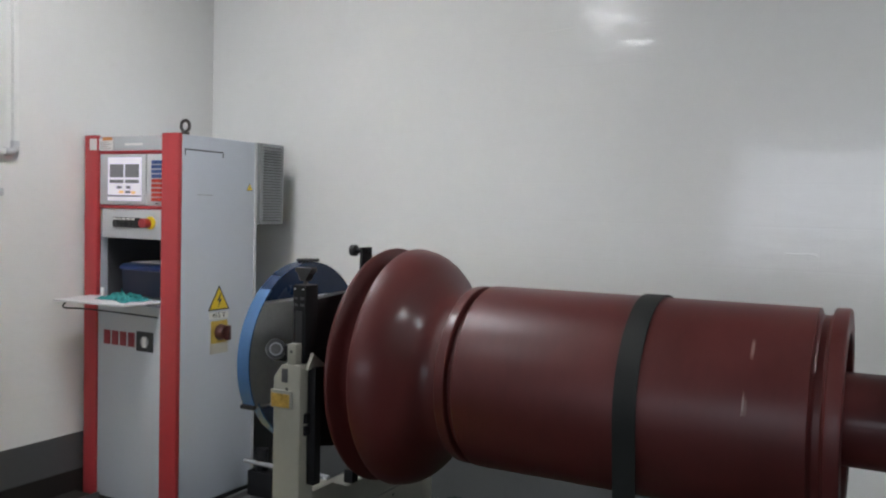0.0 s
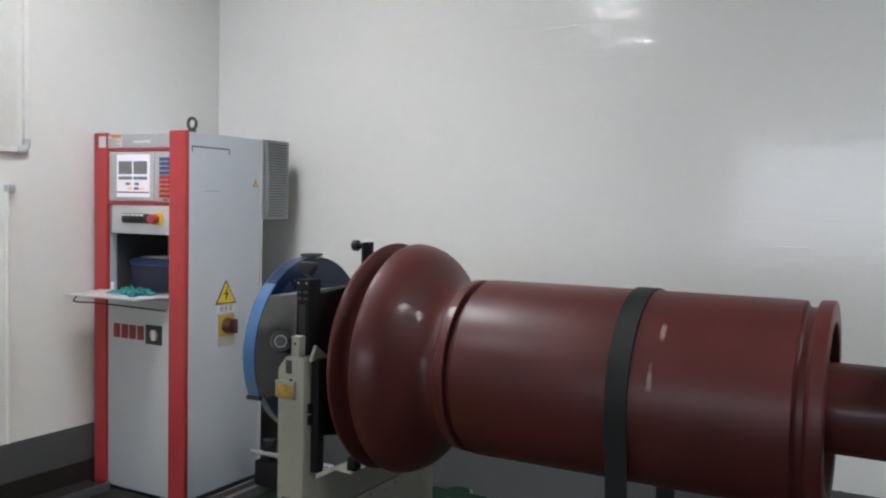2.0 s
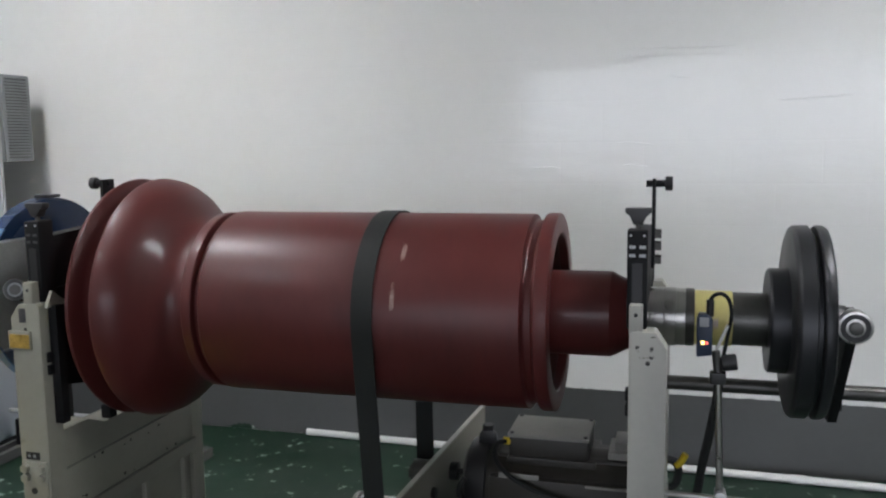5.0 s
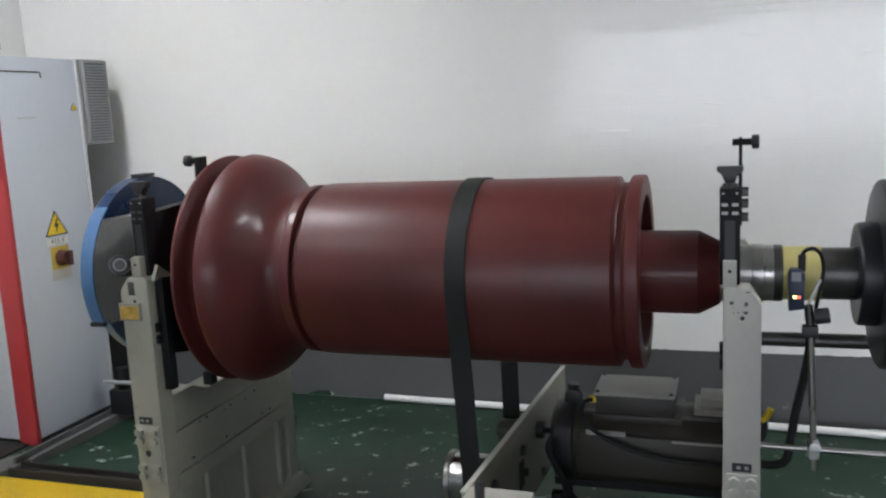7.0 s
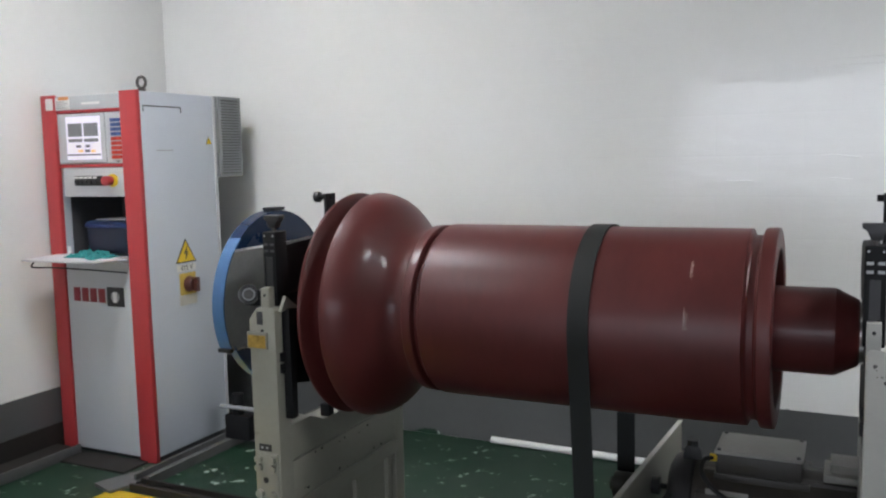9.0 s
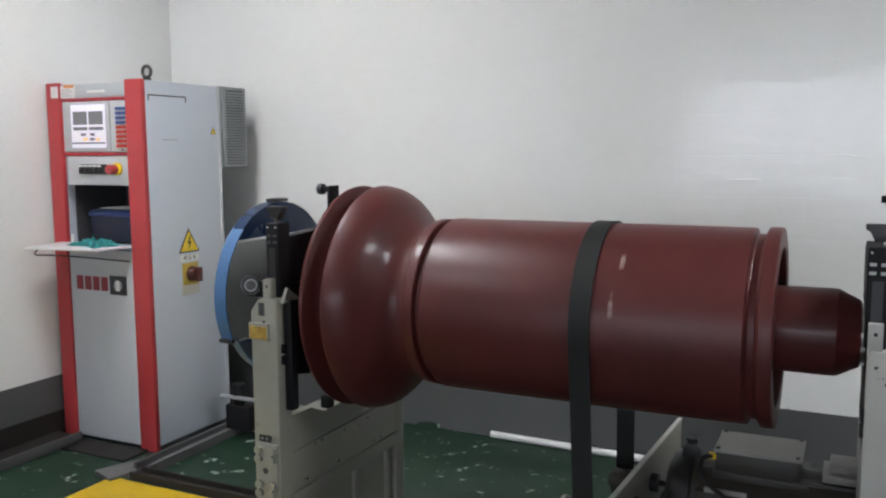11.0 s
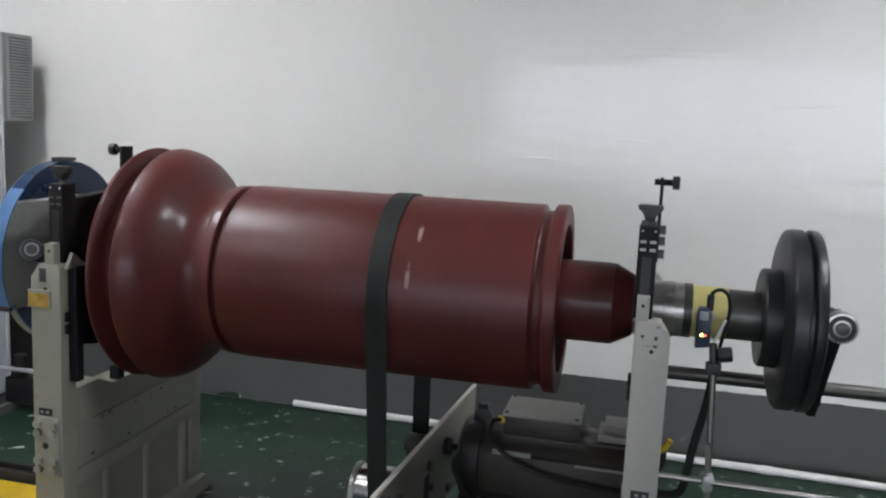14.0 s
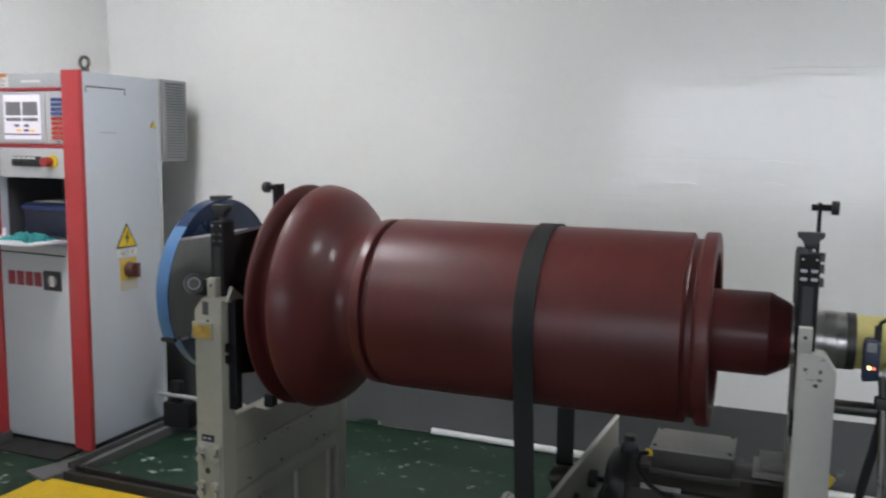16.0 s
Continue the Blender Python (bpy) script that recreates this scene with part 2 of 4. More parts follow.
def lathe(profile, centre_y, centre_z, bm=None, seg=96, closed=True):
    """Turned about a line along x: profile of (x, radius)."""
    b = bmesh.new()
    rings = []
    for x, r in profile:
        if r < 1e-5:
            rings.append([b.verts.new((x, centre_y, centre_z))])
        else:
            rings.append([b.verts.new((x, centre_y + r * math.cos(2 * math.pi * k / seg), centre_z + r * math.sin(2 * math.pi * k / seg))) for k in range(seg)])
    for a, c in zip(rings, rings[1:]):
        for k in range(seg):
            j = (k + 1) % seg
            vs = []
            for v in (a[k % len(a)], a[j % len(a)], c[j % len(c)], c[k % len(c)]):
                if v not in vs:
                    vs.append(v)
            if len(vs) > 2:
                b.faces.new(vs)
    return merge(bm, b)


def tube(points, r, bm=None, seg=10, steps=6):
    """A round cable or bent pipe through points."""
    P = [Vector(p) for p in points]
    P = [2 * P[0] - P[1]] + P + [2 * P[-1] - P[-2]]
    line = []
    for i in range(1, len(P) - 2):
        for k in range(steps):
            t = k / steps
            a, b_, c, d = P[i - 1:i + 3]
            line.append(0.5 * ((2 * b_) + (c - a) * t + (2 * a - 5 * b_ + 4 * c - d) * t * t + (3 * b_ - a - 3 * c + d) * t ** 3))
    line.append(P[-2])
    b = bmesh.new()
    rings = []
    up = Vector((0.31, 0.17, 0.93))
    for i, p in enumerate(line):
        d = (line[min(i + 1, len(line) - 1)] - line[max(i - 1, 0)]).normalized()
        u = (up - d * up.dot(d)).normalized()
        w = d.cross(u)
        up = u
        rings.append([b.verts.new(p + r * (u * math.cos(2 * math.pi * k / seg) + w * math.sin(2 * math.pi * k / seg))) for k in range(seg)])
    for a, c in zip(rings, rings[1:]):
        for k in range(seg):
            b.faces.new((a[k], a[(k + 1) % seg], c[(k + 1) % seg], c[k]))
    b.faces.new(rings[0])
    b.faces.new(rings[-1][::-1])
    return merge(bm, b)


def prism(outline, axis, a0, a1, bevel=0.0, bm=None):
    """An outline in the plane across an axis, drawn out from a0 to a1. Outline: (y, z) for x, (x, z) for y, (x, y) for z."""
    def at(p, a):
        return {"x": (a, p[0], p[1]), "y": (p[0], a, p[1]), "z": (p[0], p[1], a)}[axis]
    b = bmesh.new()
    lo, hi = [b.verts.new(at(p, a0)) for p in outline], [b.verts.new(at(p, a1)) for p in outline]
    n = len(outline)
    b.faces.new(lo)
    b.faces.new(hi[::-1])
    for k in range(n):
        b.faces.new((lo[k], hi[k], hi[(k + 1) % n], lo[(k + 1) % n]))
    if bevel:
        bmesh.ops.bevel(b, geom=b.edges[:], offset=bevel, segments=2, profile=0.6, affect="EDGES")
    return merge(bm, b)


def letters(name, text, size, m, material, parent):
    """Lettering as a thin mesh."""
    cu = bpy.data.curves.new(name, "FONT")
    cu.body, cu.size, cu.align_x, cu.align_y, cu.extrude = text, size, "CENTER", "CENTER", 0.0004
    tmp = bpy.data.objects.new(name, cu)
    me = bpy.data.meshes.new_from_object(tmp)
    bpy.data.objects.remove(tmp)
    me.transform(Matrix.Translation(-BASE[parent.name]) @ m)
    me.materials.append(M[material])
    ob = new(name, me)
    ob.parent = parent
    BASE[ob.name] = BASE[parent.name]
    return ob


# ---- the room ----
def build_room():
    T = 0.2
    single("floor", box(WALL_X - T, RIGHT_X + T, FRONT_Y - T, WALL_Y + T, -0.2, 0.0), "floor", (0, 0, 0), "dark green painted concrete floor with worn pale scuffs", "floor", kind="structure")
    single("ceiling", box(WALL_X - T, RIGHT_X + T, FRONT_Y - T, WALL_Y + T, CEIL, CEIL + 0.2), "ceiling", (0, 0, CEIL), "plain pale painted ceiling", "ceiling", kind="structure")
    single("wall_north", box(WALL_X, RIGHT_X, WALL_Y, WALL_Y + T, 0, CEIL), "wall", (0, WALL_Y, 0), "glossy cream enamel painted wall with faint block courses", "wall", kind="structure")
    single("wall_west", box(WALL_X - T, WALL_X, FRONT_Y, WALL_Y + T, 0, CEIL), "wall", (WALL_X, 0, 0), "glossy cream enamel painted wall", "wall", kind="structure")
    # unseen closing walls east and south, dark to keep the rotor's underside dim
    single("wall_east", box(RIGHT_X, RIGHT_X + T, FRONT_Y, WALL_Y + T, 0, CEIL), "far_wall", (RIGHT_X, 0, 0), "unseen wall in dark grey to cut bounce light", "wall", kind="structure")
    bm = None
    wx0, wx1, wz0, wz1 = -2.7, 6.4, 0.0, 3.1
    for a in ((WALL_X - T, wx0, 0, CEIL), (wx1, RIGHT_X + T, 0, CEIL), (wx0, wx1, 0, wz0), (wx0, wx1, wz1, CEIL)):
        bm = box(a[0], a[1], FRONT_Y - T, FRONT_Y, a[2], a[3], bm=bm)
    single("wall_south", bm, "far_wall", (0, FRONT_Y, 0), "unseen dark grey wall with a wide open doorway, dark to cut bounce light", "wall", kind="structure")
    opening = thing("door_1", ((wx0 + wx1) / 2, FRONT_Y - 0.1, 0), "wide open doorway with a steel frame", "doorway", kind="structure")
    for x in (wx0 + 0.04, 2.25, wx1 - 0.04):
        part("jamb", box(x - 0.04, x + 0.04, FRONT_Y - 0.16, FRONT_Y - 0.04, wz0, wz1), "alu", opening)
    part("lintel", box(wx0 + 0.08, 2.21, FRONT_Y - 0.16, FRONT_Y - 0.04, wz1 - 0.08, wz1), "alu", opening)
    # unseen ground, made pale so the doorway's reflection fades softly down the wall
    single("ground", box(wx0 - 6, wx1 + 6, FRONT_Y - 14, FRONT_Y - 0.2, -0.2, -0.01), "yard", (0, FRONT_Y, 0), "unseen yard outside the doorway, pale to soften its reflection in the wall", "ground", kind="structure")
    single("backdrop", box(wx0 - 6, wx1 + 6, FRONT_Y - 14.1, FRONT_Y - 14.0, 0.4, 9.0), "daylight", (0, FRONT_Y - 14, 0), "pale overcast sky beyond the doorway", "backdrop", kind="structure")
    # grey dado band, proud of the wall by its paint
    single("trim", box(WALL_X + 0.004, RIGHT_X, WALL_Y - 0.004, WALL_Y + 0.01, 0.002, DADO), "dado", (0, WALL_Y, 0), "grey painted dado band along the foot of the wall", "dado", kind="structure")
    single("trim", box(WALL_X - 0.01, WALL_X + 0.004, FRONT_Y, WALL_Y - 0.005, 0.002, DADO - 0.006), "dado", (WALL_X, 0, 0), "grey painted dado band along the foot of the wall", "dado", kind="structure")


build_room()


def paint_ridge(x0, z0, x1, z1, r):
    """A sag of thick enamel on the wall, tapered at both ends."""
    n, seg, b = 14, 8, bmesh.new()
    rings = []
    for k in range(n + 1):
        f = k / n
        w = r * (0.15 + 0.85 * math.sin(math.pi * f) ** 0.6) * (0.75 + 0.5 * abs(noise.noise((f * 6 + x0, z0 * 5, 1.3))))
        c = Vector((x0 + (x1 - x0) * f, WALL_Y, z0 + (z1 - z0) * f + 0.006 * noise.noise((f * 3 + x0 * 2, 4.4, z0))))
        rings.append([b.verts.new(c + Vector((0, -0.55 * w * math.sin(math.pi * j / seg), w * math.cos(math.pi * j / seg)))) for j in range(seg + 1)])
    for p, q in zip(rings, rings[1:]):
        for j in range(seg):
            b.faces.new((p[j], p[j + 1], q[j + 1], q[j]))
    single("paint_ridge", b, "wall", (x0, WALL_Y, z0), "thin raised sag in the cream wall enamel", "paint ridge", kind="structure", smooth=80)


for ridge in ((-1.24, 2.117, -1.158, 2.115, 0.004), (0.076, 1.598, 0.25, 1.588, 0.004), (-0.354, 1.479, -0.201, 1.475, 0.004), (0.06, 2.034, 0.62, 2.036, 0.004), (0.06, 2.006, 0.55, 2.004, 0.003),
              (0.301, 1.906, 0.407, 1.898, 0.004), (0.777, 1.782, 1.141, 1.80, 0.005), (0.10, 1.49, 0.22, 1.484, 0.003), (-1.62, 2.58, -1.38, 2.60, 0.004), (-1.58, 2.50, -1.47, 2.51, 0.003)):
    paint_ridge(*ridge)


def dado_edge():
    """Brushed upper edge of the grey band: low bumps of paint along its top."""
    rng = random.Random(21)
    x, b = WALL_X + 0.9, bmesh.new()
    while x < 2.6:
        w, h = 0.02 + 0.10 * rng.random() ** 2, 0.002 + 0.007 * rng.random() ** 2
        k = 6
        box_top = [(x + w * i / k, DADO - 0.001 + h * (0.4 + 0.6 * rng.random()) * math.sin(math.pi * (i + 0.4) / (k + 0.8))) for i in range(k + 1)]
        prism([(x + w, DADO - 0.004), (x, DADO - 0.004)] + box_top, "y", WALL_Y - 0.0035, WALL_Y - 0.001, bm=b)
        x += w + 0.05 * rng.random()
    single("trim", b, "dado", (0, WALL_Y, DADO), "uneven brushed edge of the grey dado paint", "dado", kind="structure")


dado_edge()


def ceiling_light(x, y, glow, label, w=0.31, h=0.31):
    """w, h: half the width along x and half the length along y."""
    lamp = thing("ceiling_light", (x, y, CEIL), label, "lamp", "ceiling lights")
    for a in ((x - w, x - w + 0.03, y - h, y + h), (x + w - 0.03, x + w, y - h, y + h), (x - w + 0.03, x + w - 0.03, y - h, y - h + 0.03), (x - w + 0.03, x + w - 0.03, y + h - 0.03, y + h)):
        part("frame", box(*a, CEIL - 0.07, CEIL), "white", lamp)
    part("diffuser", box(x - w + 0.03, x + w - 0.03, y - h + 0.03, y + h - 0.03, CEIL - 0.066, CEIL - 0.05), glow, lamp, "glowing white diffuser")


for lx, ly in ((-2.5, 1.9), (2.2, 2.1), (6.2, 2.1)):
    ceiling_light(lx, ly, "tube", "long white ceiling light with a glowing diffuser", 0.31, 0.40)
ceiling_light(-2.65, -0.45, "panel", "square white ceiling light with a dimmer diffuser")


# ---- measuring cabinet ----
def build_cabinet():
    x0, x1, y0, y1, top = -3.85, -3.152, 3.065, 3.655, 2.0
    c = thing("electrical_cabinet", ((x0 + x1) / 2, (y0 + y1) / 2, 0), "tall pale grey control cabinet with red corner posts", "cabinet")
    pl, pr = -3.752, -3.268          # inner edges of the two red posts
    # shell with an open niche in the front
    part("rear_body", box(x0 + 0.01, pr + 0.004, y0 + 0.452, y1, 0.03, top - 0.003), "cab", c)
    part("side_panel", box(x0 + 0.01, pl - 0.004, y0 + 0.02, y0 + 0.450, 0.03, top - 0.002), "cab", c)
    part("side_panel", box(pr + 0.005, x1, y0 + 0.02, y1, 0.03, top, 0.003), "cab", c)
    part("upper_body", box(pl - 0.003, pr + 0.004, y0 + 0.045, y0 + 0.450, 1.447, top - 0.003), "cab", c)
    part("lower_body", box(pl - 0.003, pr + 0.004, y0 + 0.036, y0 + 0.450, 0.03, 1.10), "cab", c)
    part("plinth", box(x0 + 0.02, x1 - 0.01, y0 + 0.03, y1 - 0.01, 0.0, 0.035), "dark_inside", c)
    # thin dark brown strip on the floor along the cabinet's front
    part("floor_strip", box(x0 + 0.03, x1 - 0.06, y0 - 0.19, y0 - 0.013, 0.0, 0.010), "brown", c)
    # left side and back of the niche in one dark grey
    part("niche_side", box(pl + 0.034, pl + 0.04, y0 + 0.036, y0 + 0.399, 1.101, 1.446), "dark_inside", c)
    part("back_panel", box(pl - 0.003, pr + 0.003, y0 + 0.40, y0 + 0.449, 1.101, 1.446), "dark_inside", c, "dark grey back of the niche")
    part("post", box(x0, pl, y0 - 0.012, y0 + 0.019, 0.015, top + 0.004, 0.008), "red", c, "red painted corner post")
    part("post", box(pr, x1 + 0.002, y0 - 0.012, y0 + 0.019, 0.0, top + 0.006, 0.008), "red", c, "red painted corner post")
    part("crossbar", box(pl, pr, y0 + 0.001, y0 + 0.04, 1.902, 1.918, 0.003), "red", c, "thin red bar")
    part("crossbar", box(pl, pr, y0 + 0.001, y0 + 0.04, 1.608, 1.626, 0.003), "red", c, "thin red bar")
    fascia = part("fascia", box(pl, pr, y0 + 0.004, y0 + 0.04, 1.919, top - 0.006, 0.003), "cab_front", c)
    st = part("sticker", box(pl - 0.055, pl + 0.0, y0 - 0.0145, y0 - 0.0122, 1.922, 1.984), "label", fascia, "white sticker with small print")
    part("sticker", box(pl + 0.002, pl + 0.11, y0 + 0.0005, y0 + 0.0038, 1.922, 1.984), "label", fascia, "white sticker with small print")
    for k in range(4):
        part("print_bar", box(pl + 0.01, pl + 0.095 - 0.02 * (k % 2), y0 - 0.001, y0 + 0.0003, 1.93 + 0.011 * k, 1.934 + 0.011 * k), "vent", fascia)
    part("sticker", box(pl + 0.03, pl + 0.105, y0 - 0.0015, y0 + 0.0002, 1.974, 1.992), "orange", fascia, "orange sticker")
    part("sticker", box(pl + 0.2, pl + 0.33, y0 + 0.0015, y0 + 0.0035, 1.945, 1.957), "label", fascia)
    # screen panel with keys
    panel = part("screen_panel", box(pl + 0.004, pr - 0.002, y0 + 0.006, y0 + 0.04, 1.628, 1.90, 0.004), "bezel", c)
    bez = part("bezel", box(-3.70, -3.39, y0 - 0.004, y0 + 0.01, 1.632, 1.897, 0.005), "bezel", panel)
    part("screen", box(-3.672, -3.418, y0 - 0.0065, y0, 1.65, 1.882), "screen", panel, "lit measuring screen")
    for a, b in ((-3.655, -3.552), (-3.538, -3.435)):
        part("plot", box(a, b, y0 - 0.0085, y0 - 0.0066, 1.775, 1.845), "screen_dark", panel, "dark plot field")
        part("plot", box(a, b, y0 - 0.0085, y0 - 0.0066, 1.745, 1.762), "screen_dark", panel)
    for k, (a, b, z, mm) in enumerate(((-3.60, -3.565, 1.715, "screen_dark"), (-3.53, -3.50, 1.715, "screen_dark"), (-3.585, -3.55, 1.69, "screen_orange"), (-3.535, -3.50, 1.69, "screen_dark"), (-3.49, -3.46, 1.688, "screen_orange"))):
        part("readout", box(a, b, y0 - 0.0085, y0 - 0.0066, z, z + 0.014), mm, panel)
    part("status_bar", box(-3.668, -3.422, y0 - 0.0085, y0 - 0.0066, 1.672, 1.68), "screen_dark", panel)
    for r in range(9):
        for q in range(2):
            xx, zz = -3.352 + q * 0.036, 1.865 - r * 0.0245
            part("key", box(xx, xx + 0.033, y0 - 0.0005, y0 + 0.008, zz - 0.018, zz, 0.002), "key_blue" if r < 4 else "key_red", panel)
    part("port", box(-3.322, -3.302, y0 + 0.002, y0 + 0.008, 1.635, 1.641), "plastic", panel)
    # button drawer
    drawer = part("button_panel", box(pl + 0.03, pr - 0.002, y0 + 0.002, y0 + 0.04, 1.45, 1.604, 0.004), "bezel", c)
    part("button_rail", box(-3.63, -3.43, y0 - 0.008, y0 + 0.004, 1.508, 1.562, 0.003), "plastic", drawer)
    for k in range(5):
        part("button", rod((-3.612 + 0.034 * k, y0 - 0.016, 1.528), (-3.612 + 0.034 * k, y0 - 0.006, 1.528), 0.012, seg=16), "plastic", drawer)
        part("button_label", box(-3.625 + 0.034 * k, -3.60 + 0.034 * k, y0 - 0.0105, y0 - 0.0075, 1.548, 1.558), "label", drawer)
    part("collar", rod((-3.352, y0 - 0.01, 1.537), (-3.352, y0 + 0.004, 1.537), 0.034, seg=28, bevel=0.003), "sign_yellow", drawer, "yellow ring of the stop button")
    part("stop_button", rod((-3.362, y0 - 0.055, 1.535), (-3.362, y0 - 0.008, 1.535), 0.026, seg=28, bevel=0.006), "red", drawer, "red mushroom stop button")
    # folded-down shelf under the niche
    shelf = part("shelf", prism([(-3.745, 2.775), (-3.265, 2.815), (-3.262, 3.09), (pl + 0.003, 3.09), (pl - 0.04, 3.05)], "z", 1.120, 1.130, 0.003), "shelf", c, "pale grey fold-down shelf")
    part("stay", tube([(-3.70, 2.82, 1.116), (-3.69, 2.80, 1.09), (-3.60, 2.85, 1.085), (-3.44, 2.93, 1.07), (-3.27, 3.04, 1.045)], 0.004), "plastic", shelf)
    part("latch", rod((-3.70, 3.055, 1.13), (-3.70, 3.055, 1.175), 0.010, seg=14), "white", shelf)
    door = part("lower_door", box(pl + 0.003, pr - 0.003, y0, y0 + 0.034, 0.022, 1.095, 0.004), "cab_front", c)
    # maker's plate as plain shapes: four red blocks and a dark square emblem
    zx = -3.70
    for k in range(4):
        part("badge_block", box(zx + 0.062 * k, zx + 0.062 * k + 0.05, y0 - 0.003, y0 + 0.001, 0.868, 0.946, 0.002), "badge_red", door, "red block of the badge")
    em = part("badge", box(-3.448, -3.325, y0 - 0.004, y0 + 0.001, 0.852, 0.958, 0.002), "plastic", door, "dark square badge with pale emblem")
    part("emblem", rod((-3.386, y0 - 0.0065, 0.905), (-3.386, y0 - 0.003, 0.905), 0.03, seg=24), "vent", em)
    part("emblem_stroke", box(-3.40, -3.372, y0 - 0.0085, y0 - 0.006, 0.875, 0.93), "label", em)
    for z in (1.53, 0.62):
        part("hinge", rod((x0 - 0.006, y0 + 0.012, z - 0.04), (x0 - 0.006, y0 + 0.012, z + 0.04), 0.014, seg=14), "plastic", c)
    # right-hand side
    sx = x1
    part("seam", box(sx - 0.002, sx + 0.006, y1 - 0.012, y1 + 0.006, 0.03, top, 0.002), "bezel", c)
    part("adhesive_mark", box(sx + 0.0002, sx + 0.0015, 3.10, 3.385, 1.921, 1.928), "dark_inside", c)
    for yy in (3.10, 3.38):
        part("adhesive_mark", box(sx + 0.0002, sx + 0.0015, yy, yy + 0.007, 1.895, 1.9205), "dark_inside", c)
    part("adhesive_mark", box(sx + 0.0002, sx + 0.0015, 3.19, 3.31, 1.689, 1.693), "vent", c)
    for k, (yc, zc, s) in enumerate(((3.365, 1.066, 0.165), (3.602, 1.725, 0.05))):
        h = s * 0.82
        sign = part("warning_sign", prism([(yc - s / 2, zc), (yc + s / 2, zc), (yc, zc + h)], "x", sx, sx + 0.002), "plastic", c, "black-edged yellow triangular warning sign")
        part("sign_face", prism([(yc - s * 0.42, zc + s * 0.045), (yc + s * 0.42, zc + s * 0.045), (yc, zc + h - s * 0.085)], "x", sx + 0.002, sx + 0.0035), "sign_yellow", sign)
        part("bolt_mark", prism([(yc + s * 0.06, zc + s * 0.58), (yc - s * 0.10, zc + s * 0.30), (yc + s * 0.0, zc + s * 0.32), (yc - s * 0.05, zc + s * 0.08), (yc + s * 0.11, zc + s * 0.38), (yc + s * 0.015, zc + s * 0.36), (yc + s * 0.08, zc + s * 0.58)], "x", sx + 0.0035, sx + 0.0045), "plastic", sign)
    vl = part("voltage_label", box(sx, sx + 0.002, 3.29, 3.44, 1.018, 1.056), "label", c, "white label with black lettering")
    letters("lettering", "415 V", 0.042, Matrix(((0, 0, 1, sx + 0.0026), (1, 0, 0, 3.365), (0, 1, 0, 1.037), (0, 0, 0, 1))), "plastic", vl)
    sw = part("main_switch", box(sx, sx + 0.006, 3.305, 3.43, 0.885, 1.008, 0.002), "switch_yellow", c, "yellow plate of the rotary main switch")
    part("switch_plate", box(sx, sx + 0.004, 3.30, 3.435, 0.828, 0.883), "beige", sw, "pale plate below the switch")
    part("knob", rod((sx + 0.004, 3.372, 0.945), (sx + 0.05, 3.372, 0.945), 0.045, seg=28, bevel=0.005, r2=0.036), "knob_red", sw, "dark red rotary knob")
    part("handle", box(sx + 0.05, sx + 0.075, 3.358, 3.386, 0.905, 0.985, 0.005), "knob_red", sw)
    # lifting eye
    bm = bmesh.new()
    n, m_ = 28, 10
    vs = [[bm.verts.new((x1 - 0.012 + (0.029 + 0.0085 * math.cos(2 * math.pi * j / m_)) * math.cos(2 * math.pi * i / n), y0 + 0.05 + 0.0085 * math.sin(2 * math.pi * j / m_), 2.044 + (0.029 + 0.0085 * math.cos(2 * math.pi * j / m_)) * math.sin(2 * math.pi * i / n))) for j in range(m_)] for i in range(n)]
    for i in range(n):
        for j in range(m_):
            bm.faces.new((vs[i][j], vs[(i + 1) % n][j], vs[(i + 1) % n][(j + 1) % m_], vs[i][(j + 1) % m_]))
    rod((x1 - 0.012, y0 + 0.05, 2.0), (x1 - 0.012, y0 + 0.05, 2.012), 0.022, bm)
    part("lifting_eye", bm, "dull_steel", c, "steel lifting eye")
    # cooling unit hung on the back
    cu = part("cooling_unit", box(x0 + 0.06, x1 - 0.004, y1 + 0.012, 3.895, 1.534, 2.004, 0.004), "vent", c, "grey louvred cooling unit")
    for a in ((3.69, 3.712, 1.538, 2.0), (3.875, 3.893, 1.538, 2.0), (3.712, 3.875, 1.985, 2.0), (3.712, 3.875, 1.538, 1.553)):
        part("grille_frame", box(x1 - 0.005, x1 + 0.006, *a), "vent", cu)
    # vent metal again, the shade between the slats put into a darker grey
    part("grille_back", box(x1 - 0.005, x1 + 0.001, 3.712, 3.875, 1.553, 1.985), "vent_dark", cu)
    for k in range(26):
        z = 1.565 + k * 0.0162
        part("slat", prism([(x1 + 0.001, z), (x1 + 0.010, z - 0.006), (x1 + 0.010, z - 0.003), (x1 + 0.001, z + 0.006)], "y", 3.715, 3.872), "vent", cu)
    part("pipe", rod((x1 - 0.05, y1 + 0.03, 0.0), (x1 - 0.05, y1 + 0.03, 1.53), 0.012, seg=12), "bezel", c)


build_cabinet()


